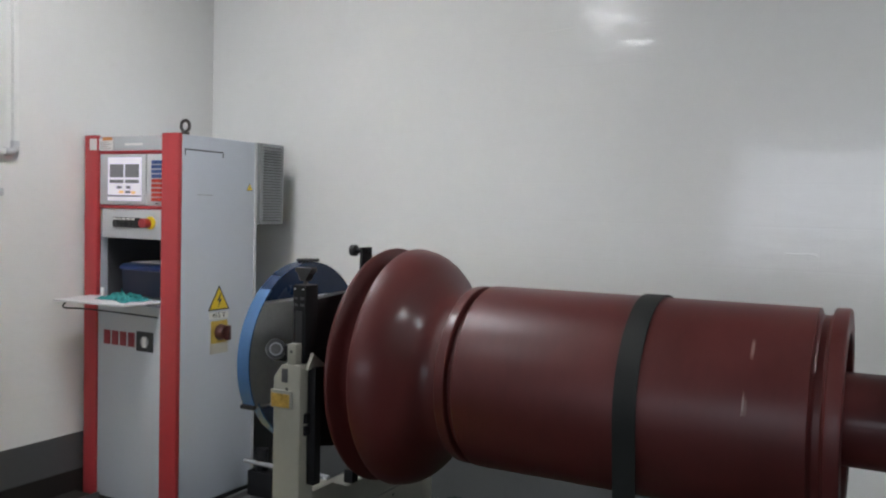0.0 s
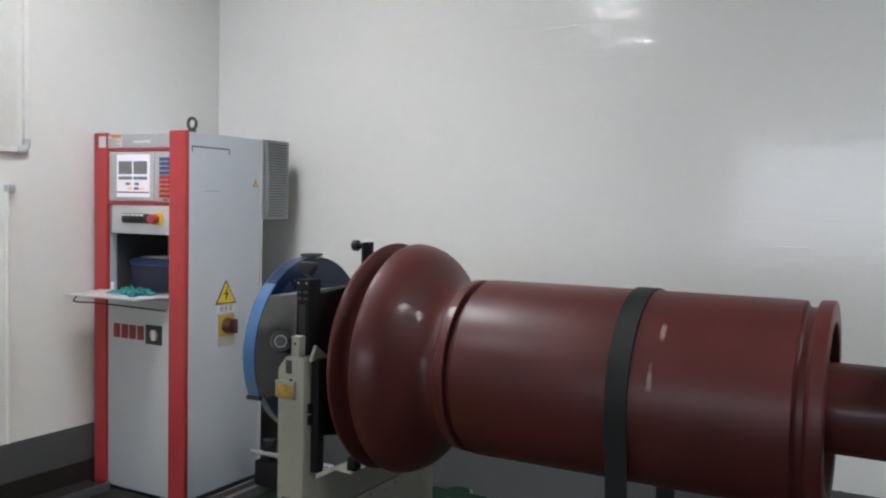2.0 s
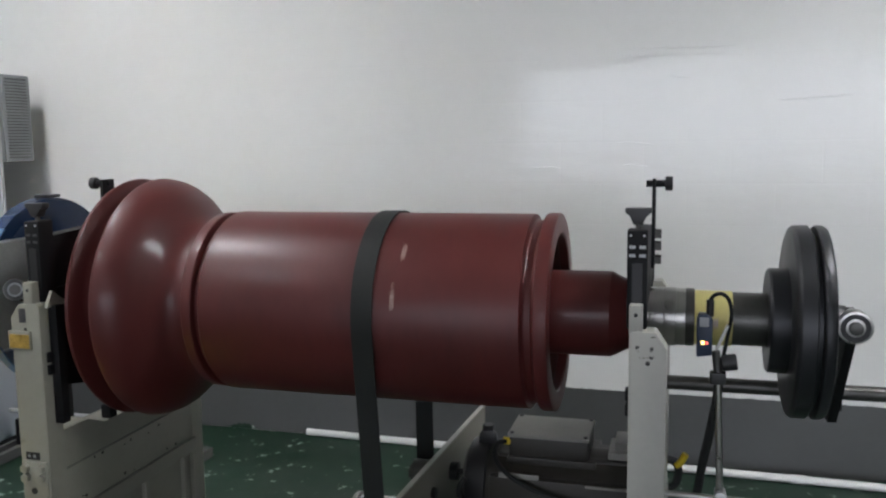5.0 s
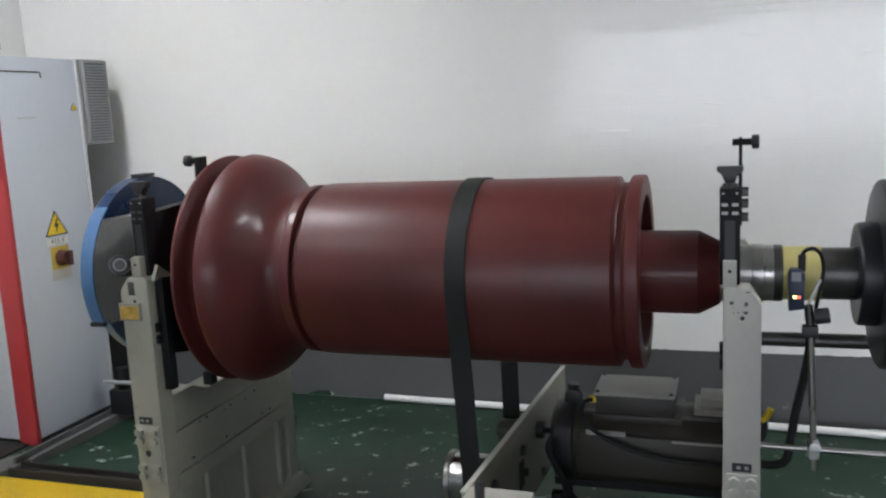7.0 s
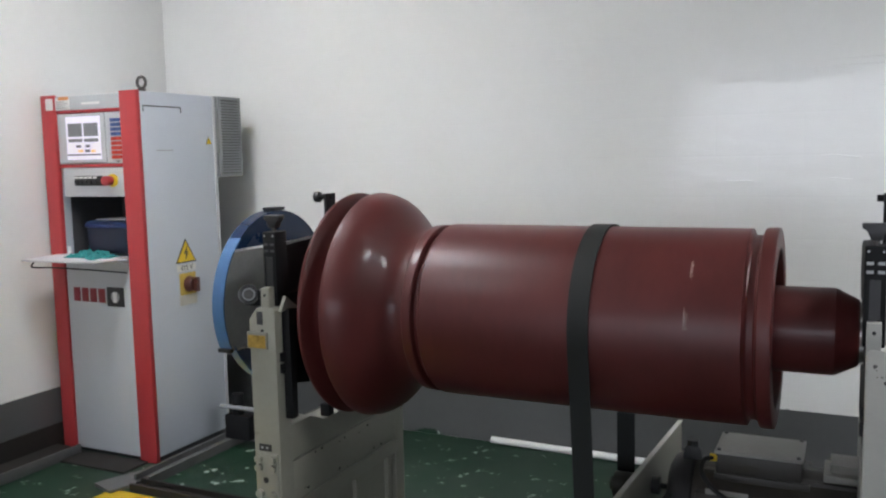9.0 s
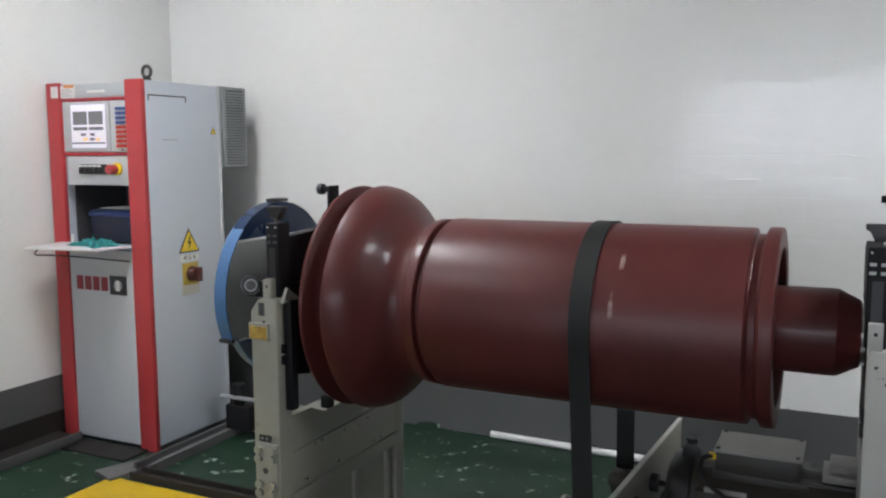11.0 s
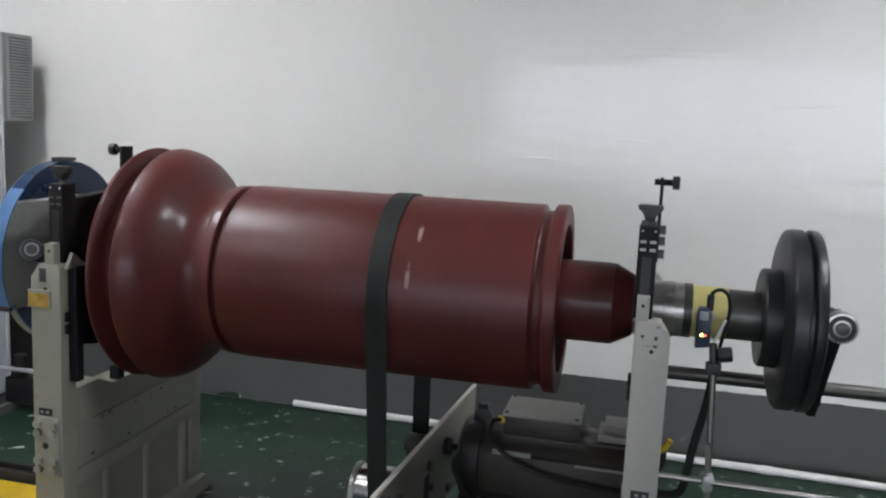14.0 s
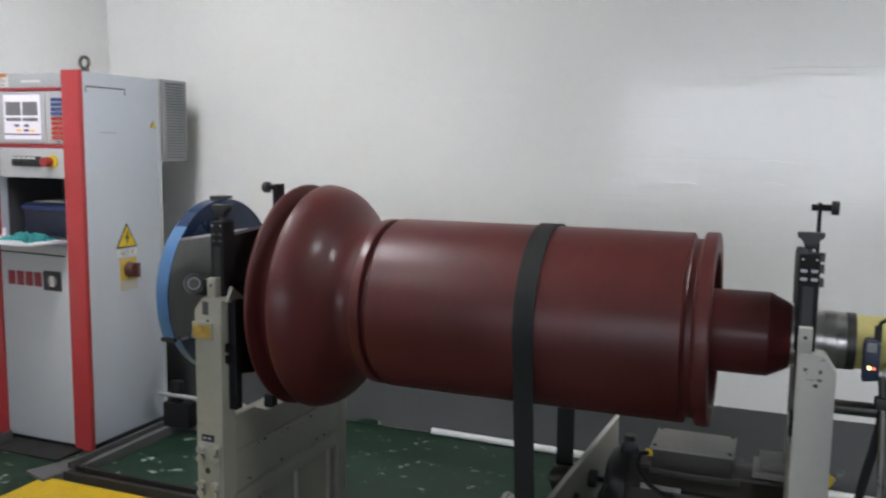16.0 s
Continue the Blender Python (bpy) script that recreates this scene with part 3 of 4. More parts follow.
def build_keyboard_case():
    k = thing("keyboard_case", (-3.475, 3.24, 1.13), "dark blue plastic case with lid in the cabinet niche", "case")
    part("tray", prism([(3.15, 1.132), (3.34, 1.132), (3.36, 1.165), (3.345, 1.282), (3.165, 1.286), (3.14, 1.27)], "x", -3.655, -3.295, 0.008), "navy", k)
    part("lid", prism([(3.135, 1.272), (3.36, 1.284), (3.36, 1.304), (3.30, 1.312), (3.16, 1.306), (3.135, 1.292)], "x", -3.665, -3.288, 0.006), "case_blue", k, "blue plastic lid")
    paper = single("paper_sheet", prism([(-3.62, 3.18), (-3.34, 3.17), (-3.335, 3.34), (-3.60, 3.345)], "z", 1.313, 1.317, 0.001), "label", (-3.48, 3.26, 1.313), "white paper sheets lying on the blue case", "paper")
    bm = bmesh.new()
    bmesh.ops.create_grid(bm, x_segments=44, y_segments=30, size=0.5)
    for v in bm.verts:
        x, y = v.co.x, v.co.y
        fade = max(0.0, 1 - (2 * x) ** 4) * max(0.0, 1 - (2 * y) ** 4)
        h = abs(noise.noise((x * 7, y * 7, 3.1))) + 0.6 * abs(noise.noise((x * 16, y * 15, 9.2)))
        wx, wy = noise.noise((x * 3, y * 3, 1.7)), noise.noise((x * 3, y * 3, 5.7))
        v.co = (-3.455 + 0.24 * x + 0.05 * wx, 2.985 + 0.16 * y + 0.05 * wy, 1.1315 + 0.055 * h * fade)
    cloth = single("cleaning_cloth", bm, "teal", (-3.5, 2.9, 1.13), "crumpled teal cleaning cloth lying on the shelf", "cloth", smooth=80)
    so = cloth.modifiers.new("thick", "SOLIDIFY")
    so.thickness = 0.002


build_keyboard_case()


# ---- left wall fittings ----
def build_wall_fittings():
    wx = WALL_X
    c = thing("wall_conduit", (wx + 0.02, 2.65, 1.9), "white cable conduit with elbow on the cream wall", "conduit")
    part("upright", box(wx, wx + 0.03, 2.632, 2.662, 1.93, 3.5, 0.004), "white", c)
    part("run", box(wx, wx + 0.03, 1.2, 2.61, 1.868, 1.898, 0.004), "white", c)
    part("elbow", tube([(wx + 0.016, 2.647, 1.94), (wx + 0.016, 2.645, 1.905), (wx + 0.016, 2.625, 1.884), (wx + 0.016, 2.59, 1.883)], 0.021), "bezel", c, "grey elbow")
    part("cover", box(wx, wx + 0.012, 1.2, 2.60, 1.915, 3.5, 0.004), "label", c, "flat white cover plate")
    b = thing("pipe_bracket", (wx + 0.02, 2.55, 1.68), "small grey pipe bracket on the wall with a drop pipe", "bracket")
    part("clip", box(wx, wx + 0.035, 2.53, 2.575, 1.66, 1.70, 0.006), "bezel", b)
    part("drop_pipe", rod((wx + 0.02, 2.535, 0.36), (wx + 0.02, 2.535, 1.665), 0.010, seg=12), "white", b)
    t = thing("cable_trough", (wx + 0.1, 2.0, 0), "dark grey steel cable trough on the floor along the wall", "trough")
    part("side", box(wx + 0.006, wx + 0.016, -0.5, 3.62, 0, 0.15), "brown", t)
    part("side", box(wx + 0.20, wx + 0.21, -0.5, 3.02, 0, 0.06, 0.002), "grey_steel", t)
    part("lid", box(wx + 0.016, wx + 0.20, -0.5, 3.02, 0.02, 0.035), "brown", t)


build_wall_fittings()


# ---- floor fittings ----
def build_floor():
    single("yellow_plate", box(-3.1, -1.72, 1.2, 2.69, 0.0, 0.006), "yellow_floor", (-2.4, 2.0, 0), "yellow painted steel floor plate", "floor plate", kind="structure")
    f = thing("base_frame", (-2.97, 3.1, 0), "grey and rusty steel channel frame set on the floor", "frame")
    part("channel", prism([(-3.06, 0), (-2.95, 0), (-2.95, 0.05), (-2.965, 0.05), (-2.965, 0.02), (-3.045, 0.02), (-3.045, 0.05), (-3.06, 0.05)], "y", 2.8, 3.62), "grey_steel", f)
    part("channel", prism([(2.71, 0), (2.80, 0), (2.80, 0.04), (2.787, 0.04), (2.787, 0.015), (2.723, 0.015), (2.723, 0.04), (2.71, 0.04)], "x", -3.0, -1.70), "brown", f, "rusty brown channel")
    part("channel", prism([(3.56, 0), (3.64, 0), (3.64, 0.05), (3.56, 0.05)], "x", -2.95, -1.95), "grey_steel", f)
    single("floor_plate", prism([(-3.22, 2.69), (-3.06, 2.64), (-3.0, 2.86), (-3.13, 2.92)], "z", 0.0, 0.02, 0.003), "grey_steel", (-3.1, 2.8, 0), "loose grey steel plate on the floor", "plate")
    p = thing("wall_pipe", (0, 4.045, 0.02), "white plastic pipe lying along the foot of the wall", "pipe")
    part("pipe", rod((-1.60, 4.05, 0.022), (2.4, 3.905, 0.022), 0.019, seg=16), "white", p)
    for x in (-0.4, 0.9):
        part("coupler", rod((x, 4.05 - (x + 1.6) * 0.03625, 0.022), (x + 0.06, 4.05 - (x + 1.66) * 0.03625, 0.022), 0.0225, seg=16), "white", p)


build_floor()


def build_clutter():
    # made-up block and pipe for the dark, unclear clutter back here
    v = thing("clutter_block", (-2.9, 3.47, 0.05), "made-up dark block for the clutter on the steel channel behind the pedestal", "valve block")
    part("block", box(-2.99, -2.82, 3.43, 3.52, 0.05, 0.19, 0.008), "black", v)
    part("bonnet", rod((-2.92, 3.47, 0.19), (-2.92, 3.47, 0.31), 0.035, seg=20, bevel=0.006), "black", v)
    part("pipe", rod((-3.02, 3.44, 0.235), (-2.45, 3.44, 0.235), 0.012, seg=14), "vent", v)
    part("elbow", rod((-2.47, 3.44, 0.24), (-2.47, 3.44, 0.0), 0.014, seg=14), "bezel", v)


build_clutter()


def paint_smear(x0, x1, h):
    """Green floor paint brushed up against the dado."""
    n = 14
    top = [(x0 + (x1 - x0) * k / n, 0.006 + h * (0.35 + 0.65 * abs(noise.noise((k * 0.9, 2.3, 0.4)))) * math.sin(math.pi * (k + 0.3) / (n + 0.6))) for k in range(n + 1)]
    single("paint_smear", prism([(x1, 0.003), (x0, 0.003)] + top, "y", WALL_Y - 0.0065, WALL_Y - 0.0045), "floor", (x0, WALL_Y, 0), "green floor paint smeared up the grey dado", "paint smear", kind="structure")


paint_smear(-2.10, -1.92, 0.05)
paint_smear(-1.0, -0.85, 0.02)


# ---- bearing pedestals ----
def build_pedestal(xi, s, W, cx, paint, label):
    """xi: x of the outer face; s: +1 where the stand body goes on to larger x from there."""
    X = lambda d: xi + s * d
    def bx(a, b, y0, y1, z0, z1, bevel=0.0, bm=None):
        return box(min(X(a), X(b)), max(X(a), X(b)), y0, y1, z0, z1, bevel, bm)
    yn, yf = 2.01, 2.904
    p = thing("bearing_pedestal", (X(W / 2), AX_Y, 0), label, "machine stand", "bearing pedestals")
    part("base", prism([(yn - 0.03, 0), (yf + 0.06, 0), (yf + 0.05, 0.028), (yf, 0.075), (yn, 0.075), (yn - 0.03, 0.03)], "x", min(X(-0.045), X(W + 0.03)), max(X(-0.045), X(W + 0.03)), 0.006), paint, p)
    part("web", bx(0.02, W - 0.02, yn + 0.08, yf - 0.05, 0.07, 0.37), paint, p)
    for y in (2.245, 2.50, 2.76):
        part("rib", bx(0.004, W - 0.004, y, y + 0.03, 0.07, 0.365, 0.003), paint, p)
    part("ledge", bx(-0.004, W + 0.004, yn + 0.06, yf - 0.055, 0.36, 0.416, 0.004), paint, p)
    part("side_panel", bx(0.0, W - 0.001, yn + 0.06, yf - 0.058, 0.419, 0.568, 0.003), paint, p)
    part("upper_panel", prism([(yn + 0.06, 0.571), (yf - 0.06, 0.571), (yf - 0.06, 0.70), (yf - 0.2, 0.70), (yf - 0.28, 0.66), (yn + 0.28, 0.66), (yn + 0.2, 0.70), (yn + 0.06, 0.70)], "x", min(X(0.003), X(W - 0.004)), max(X(0.003), X(W - 0.004)), 0.003), paint, p)
    # two uprights with chamfered shoulders and locating pins
    for side, (a, b) in enumerate(((yn, yn + 0.075), (yf - 0.075, yf))):
        o = [(X(0.0), 0.07), (X(W), 0.07), (X(W), 1.12), (X(W * 0.9), 1.13), (X(W * 0.3), 1.128), (X(0.0), 1.085)]
        up = part("upright", prism(o, "y", a, b, 0.004), paint, p)
        px = (cx - xi) * s / W
        part("pin", box(X(W * px) - 0.017 + (0.0 if s > 0 else 0.0), X(W * px) + 0.017, a + 0.002, a + 0.034, 1.12, 1.197, 0.003), paint, up)
        part("hole", rod((X(W * 0.5), a - 0.0005, 1.048), (X(W * 0.5), a + 0.03, 1.048), 0.006, seg=12), "plastic", up)
        part("hole", rod((X(W * px), a + 0.0005, 1.172), (X(W * px), a + 0.03, 1.172), 0.005, seg=12), "plastic", up)
    # bolted splice plate on the near upright
    pl = part("bolt_plate", bx(0.006, W - 0.008, yn - 0.007, yn + 0.002, 0.418, 0.618, 0.003), paint, p)
    for dx in (0.024, W - 0.028):
        for z in (0.44, 0.472, 0.565, 0.597):
            part("bolt", rod((X(dx), yn - 0.022, z), (X(dx), yn - 0.005, z), 0.0155, seg=6, bevel=0.002), paint, pl)
    part("hole", rod((X(W * 0.45), yn - 0.0085, 0.521), (X(W * 0.45), yn - 0.005, 0.521), 0.011, seg=16), "plastic", pl)
    tag = part("tag", bx(0.022, 0.072, yn - 0.003, yn + 0.001, 0.624, 0.648), "plastic", p, "small black number tag")
    for k in range(2):
        part("tag_mark", bx(0.030 + 0.02 * k, 0.040 + 0.02 * k, yn - 0.0045, yn - 0.0025, 0.632, 0.640), "vent", tag)
    for z in (0.955, 0.915):
        part("side_pad", bx(W - 0.002, W + 0.010, yn + 0.02, yn + 0.05, z - 0.016, z + 0.016, 0.003), "black", p)
    # bearing carriage and hold-down, black steel
    part("carriage", prism([(2.10, 0.845), (2.22, 0.82), (2.70, 0.82), (2.815, 0.845), (2.815, 1.12), (2.74, 1.165), (2.62, 1.06), (2.54, 0.975), (2.375, 0.975), (2.29, 1.06), (2.26, 1.165), (2.10, 1.165)], "x", cx - 0.017, cx + 0.02, 0.004), "black", p, "black steel bearing carriage")
    for y in (2.40, 2.514):
        part("support_roller", rod((cx - 0.015, y, 0.955), (cx + 0.019, y, 0.955), 0.04, seg=24, bevel=0.003), "steel", p)
    if s > 0:
        part("slide_bar", bx(W - 0.004, W + 0.03, yn + 0.04, yn + 0.075, 0.735, 1.12, 0.003), "black", p)
    if s > 0:
        part("gusset", prism([(yn + 0.02, 1.115), (yn + 0.12, 1.115), (yn + 0.05, 1.165)], "x", X(W + 0.002), X(W + 0.014)), paint, p)
    part("rear_post", box(cx - 0.022, cx + 0.022, 2.80, 2.86, 1.128, 1.25, 0.004), "black", p)
    a, b, t = 2.047, 2.115, 1.385
    post = part("clamp_post", box(cx - 0.026, cx + 0.026, a, b, 1.128, t, 0.004), "black", p)
    # left post stands in shadow: its slots get that shade as dark grey
    for z in (1.338, 1.316):
        for dx in (-0.013, 0.013):
            part("slot", box(cx + dx - 0.008, cx + dx + 0.008, a - 0.001, a + 0.004, z, z + 0.008), "dark_inside" if s > 0 else "bezel", post)
    for dx in (-0.017, 0.017):
        part("rivet", rod((cx + dx, a - 0.0015, 1.372), (cx + dx, a + 0.004, 1.372), 0.003, seg=10), "bezel", post)
    part("groove", box(cx - 0.013, cx + 0.013, a - 0.001, a + 0.004, 1.16, 1.30), "plastic", post)
    yc = (a + b) / 2
    part("screw", rod((cx, yc, t), (cx, yc, t + 0.03), 0.007, seg=12), "dull_steel", post)
    part("tee_handle", prism([(cx - 0.013, t + 0.012), (cx + 0.013, t + 0.012), (cx + 0.017, t + 0.036), (cx + 0.033, t + 0.042), (cx + 0.034, t + 0.056), (cx - 0.034, t + 0.056), (cx - 0.033, t + 0.042), (cx - 0.017, t + 0.036)], "y", yc - 0.016, yc + 0.016, 0.004), "plastic", post)
    beam = part("hold_down_beam", prism([(2.09, 1.168), (2.30, 1.168), (2.34, 1.18), (2.62, 1.18), (2.81, 1.20), (2.81, 1.31), (2.62, 1.345), (2.30, 1.345), (2.09, 1.335)], "x", cx - 0.024, cx + 0.024, 0.004), "black", p, "black hold-down beam over the shaft")
    ox = s * 1.0
    part("strap", box(cx + (0.012 if s > 0 else 0.024), cx + (0.024 if s > 0 else 0.034), 2.375, 2.44, 1.24, 1.500, 0.002), "black", beam)
    for z in (1.338, 1.303, 1.262):
        part("nut", rod((cx + 0.03 * (1 if s < 0 else -0.6), 2.41, z), (cx + 0.052 * (1 if s < 0 else -1), 2.41, z), 0.014, seg=6), "dull_steel", beam)
    kd = -1 if s > 0 else 1
    part("knob_stem", rod((cx + 0.018 - kd * 0.012, 2.41, 1.486), (cx + 0.018 + kd * 0.05, 2.41, 1.486), 0.010, seg=14), "black", beam)
    part("knob", rod((cx + 0.018 + kd * 0.042, 2.41, 1.486), (cx + 0.018 + kd * 0.064, 2.41, 1.486), 0.021, seg=20, bevel=0.004), "plastic", beam)
    return p


ped_left = build_pedestal(-1.655, 1, 0.108, -1.586, "stand", "ivory painted bearing pedestal with black steel carriage")
ped_right = build_pedestal(0.347, -1, 0.095, 0.268, "stand_white", "chipped white bearing pedestal with black steel carriage")
badge = part("badge", box(-1.66, -1.578, 2.001, 2.009, 0.985, 1.045, 0.002), "stand", ped_left, "greasy amber badge in a pale frame")
part("badge_face", box(-1.655, -1.583, 1.999, 2.002, 0.990, 1.034), "gold", badge)
part("grease_patch", box(-1.622, -1.597, 2.0085, 2.0098, 1.07, 1.115, 0.0005), "dark_inside", ped_left)

part("stop_block", box(-1.592, -1.552, 2.326, 2.366, 0.655, 0.708, 0.008), "black", ped_left, "dark steel stop block")

random.seed(9)
for k in range(12):
    y, z, w = 2.10 + 0.62 * random.random(), (0.43 if k % 2 else 0.535) + 0.025 * random.random(), 0.002 + 0.005 * random.random() ** 2
    rim = [(y + w * (0.5 + random.random()) * (2.0 if k % 3 == 0 else 1.0) * math.cos(2 * math.pi * j / 7), z + w * (0.5 + random.random()) * math.sin(2 * math.pi * j / 7)) for j in range(7)]
    part("chip", prism(rim, "x", -1.549, -1.5472), "brown", ped_left, "dark chip in the ivory paint")

random.seed(4)
for k in range(13):
    x, z, w = 0.268 + 0.045 * random.random(), 1.06 + 0.06 * random.random() ** 1.5, 0.0015 + 0.006 * random.random() ** 3
    lean, n = random.random() * 0.8, 7
    rim = [(x + w * (0.5 + 0.9 * random.random()) * (1.6 - lean) * math.cos(2 * math.pi * j / n), z + w * (0.5 + 0.9 * random.random()) * (0.6 + lean) * math.sin(2 * math.pi * j / n)) for j in range(n)]
    part("chip", prism(rim, "y", 2.0094, 2.0100), "motor" if k % 2 else "dull_steel", ped_right, "dark chip in the white paint")



# ---- belt drive ----
def build_drive():
    bx0, bx1 = -0.564, -0.498
    # belt: a flat loop over the drum and round the drive pulley
    pul_y, pul_z, pul_r, idl_y, idl_z, idl_r = 2.325, 0.388, 0.085, 2.73, 0.40, 0.05
    R = 0.3075
    loop = []
    for k in range(61):
        a = radians(-8 + (196 * k / 60))
        loop.append((AX_Y + R * math.cos(a), AX_Z + R * math.sin(a)))
    for k in range(16):
        a = radians(175 + 95 * k / 15)
        loop.append((pul_y + pul_r * math.cos(a), pul_z + pul_r * math.sin(a)))
    for k in range(16):
        a = radians(270 + 90 * k / 15)
        loop.append((idl_y + idl_r * math.cos(a), idl_z + idl_r * math.sin(a)))
    bm = bmesh.new()
    n = len(loop)
    rows = []
    for k in range(n):
        a, b = Vector(loop[k - 1]), Vector(loop[(k + 1) % n])
        d = (b - a).normalized()
        o = Vector(loop[k]) + 0.0045 * Vector((d.y, -d.x))
        rows.append([bm.verts.new((bx0, *loop[k])), bm.verts.new((bx1, *loop[k])), bm.verts.new((bx1, *o)), bm.verts.new((bx0, *o))])
    for k in range(n):
        a, b = rows[k], rows[(k + 1) % n]
        for j in range(4):
            bm.faces.new((a[j], a[(j + 1) % 4], b[(j + 1) % 4], b[j]))
    single("drive_belt", bm, "rubber", (-0.515, AX_Y, 0.35), "flat black rubber belt looped round the red drum", "belt")
    d = thing("belt_drive", (-0.1, 2.6, 0), "belt drive unit with grey motor on a steel frame", "motor")
    # side plate: slightly turned against the machine's line
    plate = part("side_plate", prism([(-0.486, 1.98), (-0.474, 1.98), (-0.409, 3.26), (-0.421, 3.26)], "z", 0.16, 0.50, 0.002), "stand", d, "pale painted steel side plate")
    part("edge", prism([(-0.4895, 1.978), (-0.4705, 1.978), (-0.4055, 3.262), (-0.4245, 3.262)], "z", 0.5, 0.506, 0.001), "stand_white", plate)
    part("slot", prism([(-0.447, 2.53), (-0.4425, 2.53), (-0.4395, 2.585), (-0.444, 2.585)], "z", 0.26, 0.36), "dark_inside", plate)
    for y, z, r in ((2.84, 0.20, 0.018), (2.235, 0.405, 0.026), (2.57, 0.395, 0.022), (2.60, 0.30, 0.016), (2.40, 0.30, 0.014)):
        xx = -0.474 + (y - 1.98) * 0.0508
        part("bolt", rod((xx - 0.002, y, z), (xx + 0.014, y, z), r, seg=6), "dull_steel", plate)
    part("tension_knob", rod((-0.437, 2.79, 0.393), (-0.405, 2.79, 0.393), 0.034, seg=24, bevel=0.004), "plastic", plate)
    part("tension_screw", rod((-0.41, 2.79, 0.393), (-0.34, 2.79, 0.393), 0.011, seg=12), "plastic", plate)
    part("drive_pulley", rod((-0.622, pul_y, pul_z), (-0.490, pul_y, pul_z), pul_r - 0.001, seg=48, bevel=0.004), "chrome", d, "bright steel drive pulley")
    part("pulley_flange", rod((-0.634, pul_y, pul_z), (-0.620, pul_y, pul_z), pul_r + 0.006, seg=48), "steel", d)
    part("idler", rod((-0.56, idl_y, idl_z), (-0.45, idl_y, idl_z), idl_r - 0.001, seg=36, bevel=0.003), "dull_steel", d)
    part("idler_nut", rod((-0.575, idl_y, idl_z), (-0.555, idl_y, idl_z), 0.026, seg=6), "dull_steel", d)
    part("front_bracket", box(-0.455, -0.262, 1.84, 1.975, 0.30, 0.528, 0.006), "stand_white", d)
    part("bracket_knob", rod((-0.405, 1.90, 0.527), (-0.405, 1.90, 0.575), 0.015, seg=18, bevel=0.004), "plastic", d)
    # motor
    my, mz = 2.78, 0.375
    mot = part("motor_body", lathe([(-0.29, 0.0), (-0.29, 0.142), (-0.275, 0.15), (0.285, 0.15), (0.30, 0.135), (0.30, 0.0)], my, mz, seg=48), "motor", d)
    part("side_flat", box(-0.255, 0.29, 2.622, 2.70, 0.30, 0.455, 0.012), "motor", mot)
    part("top_flat", box(-0.24, 0.29, 2.70, 2.87, 0.47, 0.515, 0.012), "motor", mot)
    part("end_bell", lathe([(-0.36, 0.0), (-0.36, 0.12), (-0.345, 0.150), (-0.325, 0.160), (-0.275, 0.160), (-0.27, 0.15)], my, mz, seg=48), "plastic", mot)
    part("lifting_lug", prism([(-0.315, 0.53), (-0.245, 0.53), (-0.25, 0.565), (-0.268, 0.585), (-0.295, 0.585), (-0.312, 0.565)], "y", 2.735, 2.755, 0.004), "plastic", mot)
    part("lug_bolt", rod((-0.28, 2.745, 0.58), (-0.28, 2.745, 0.60), 0.022, seg=6), "plastic", mot)
    part("motor_saddle", box(-0.20, 0.11, 2.68, 2.92, 0.48, 0.512, 0.006), "motor", mot)
    tb = part("terminal_box", box(-0.195, 0.083, 2.69, 2.905, 0.505, 0.578, 0.006), "motor", mot, "grey terminal box")
    lid = part("lid", box(-0.200, 0.088, 2.685, 2.91, 0.578, 0.590, 0.004), "motor_box", tb)
    for x in (-0.185, 0.073):
        for y in (2.70, 2.895):
            part("screw", rod((x, y, 0.589), (x, y, 0.595), 0.007, seg=10), "plastic", lid)
    part("name_plate", box(-0.22, -0.08, 2.625, 2.632, 0.43, 0.47), "motor_box", mot)
    rb = part("brake_box", box(0.15, 0.29, 2.70, 2.86, 0.52, 0.545, 0.004), "motor_box", mot)
    part("brake_lid", box(0.17, 0.29, 2.73, 2.85, 0.545, 0.575, 0.004), "motor_box", rb)
    part("rating_plate", box(0.08, 0.26, 2.615, 2.63, 0.445, 0.452), "motor_box", mot)
    part("cable", tube([(-0.20, 2.70, 0.56), (-0.23, 2.66, 0.56), (-0.225, 2.61, 0.52), (-0.15, 2.59, 0.46), (0.0, 2.58, 0.41), (0.2, 2.60, 0.385), (0.3, 2.62, 0.38)], 0.008), "rubber", mot)
    part("cable_gland", rod((-0.215, 2.70, 0.56), (-0.19, 2.70, 0.56), 0.013, seg=14), "sign_yellow", mot)
    part("hose", tube([(-0.335, 2.60, 0.45), (-0.35, 2.585, 0.40), (-0.30, 2.58, 0.30), (-0.28, 2.60, 0.20)], 0.012), "rubber", mot)
    # braced frame under the motor
    part("frame_rail", box(-0.36, 0.28, 2.74, 2.78, 0.20, 0.23), "black", d)
    part("frame_rail", box(-0.36, 0.28, 2.88, 2.92, 0.19, 0.225), "black", d)
    for a, b in (((-0.30, 0.2), (-0.12, 0.0)), ((-0.02, 0.2), (-0.14, 0.0)), ((0.06, 0.2), (0.06, 0.0)), ((0.22, 0.2), (0.08, 0.0)), ((0.14, 0.02), (0.27, 0.19))):
        part("brace", rod((a[0], 2.68, a[1]), (b[0], 2.68, b[1]), 0.014, seg=10), "black", d)
    for x in (-0.34, 0.26):
        for y in (2.68, 2.90):
            part("leg", box(x - 0.02, x + 0.02, y - 0.02, y + 0.02, 0, 0.2, 0.002), "black", d)
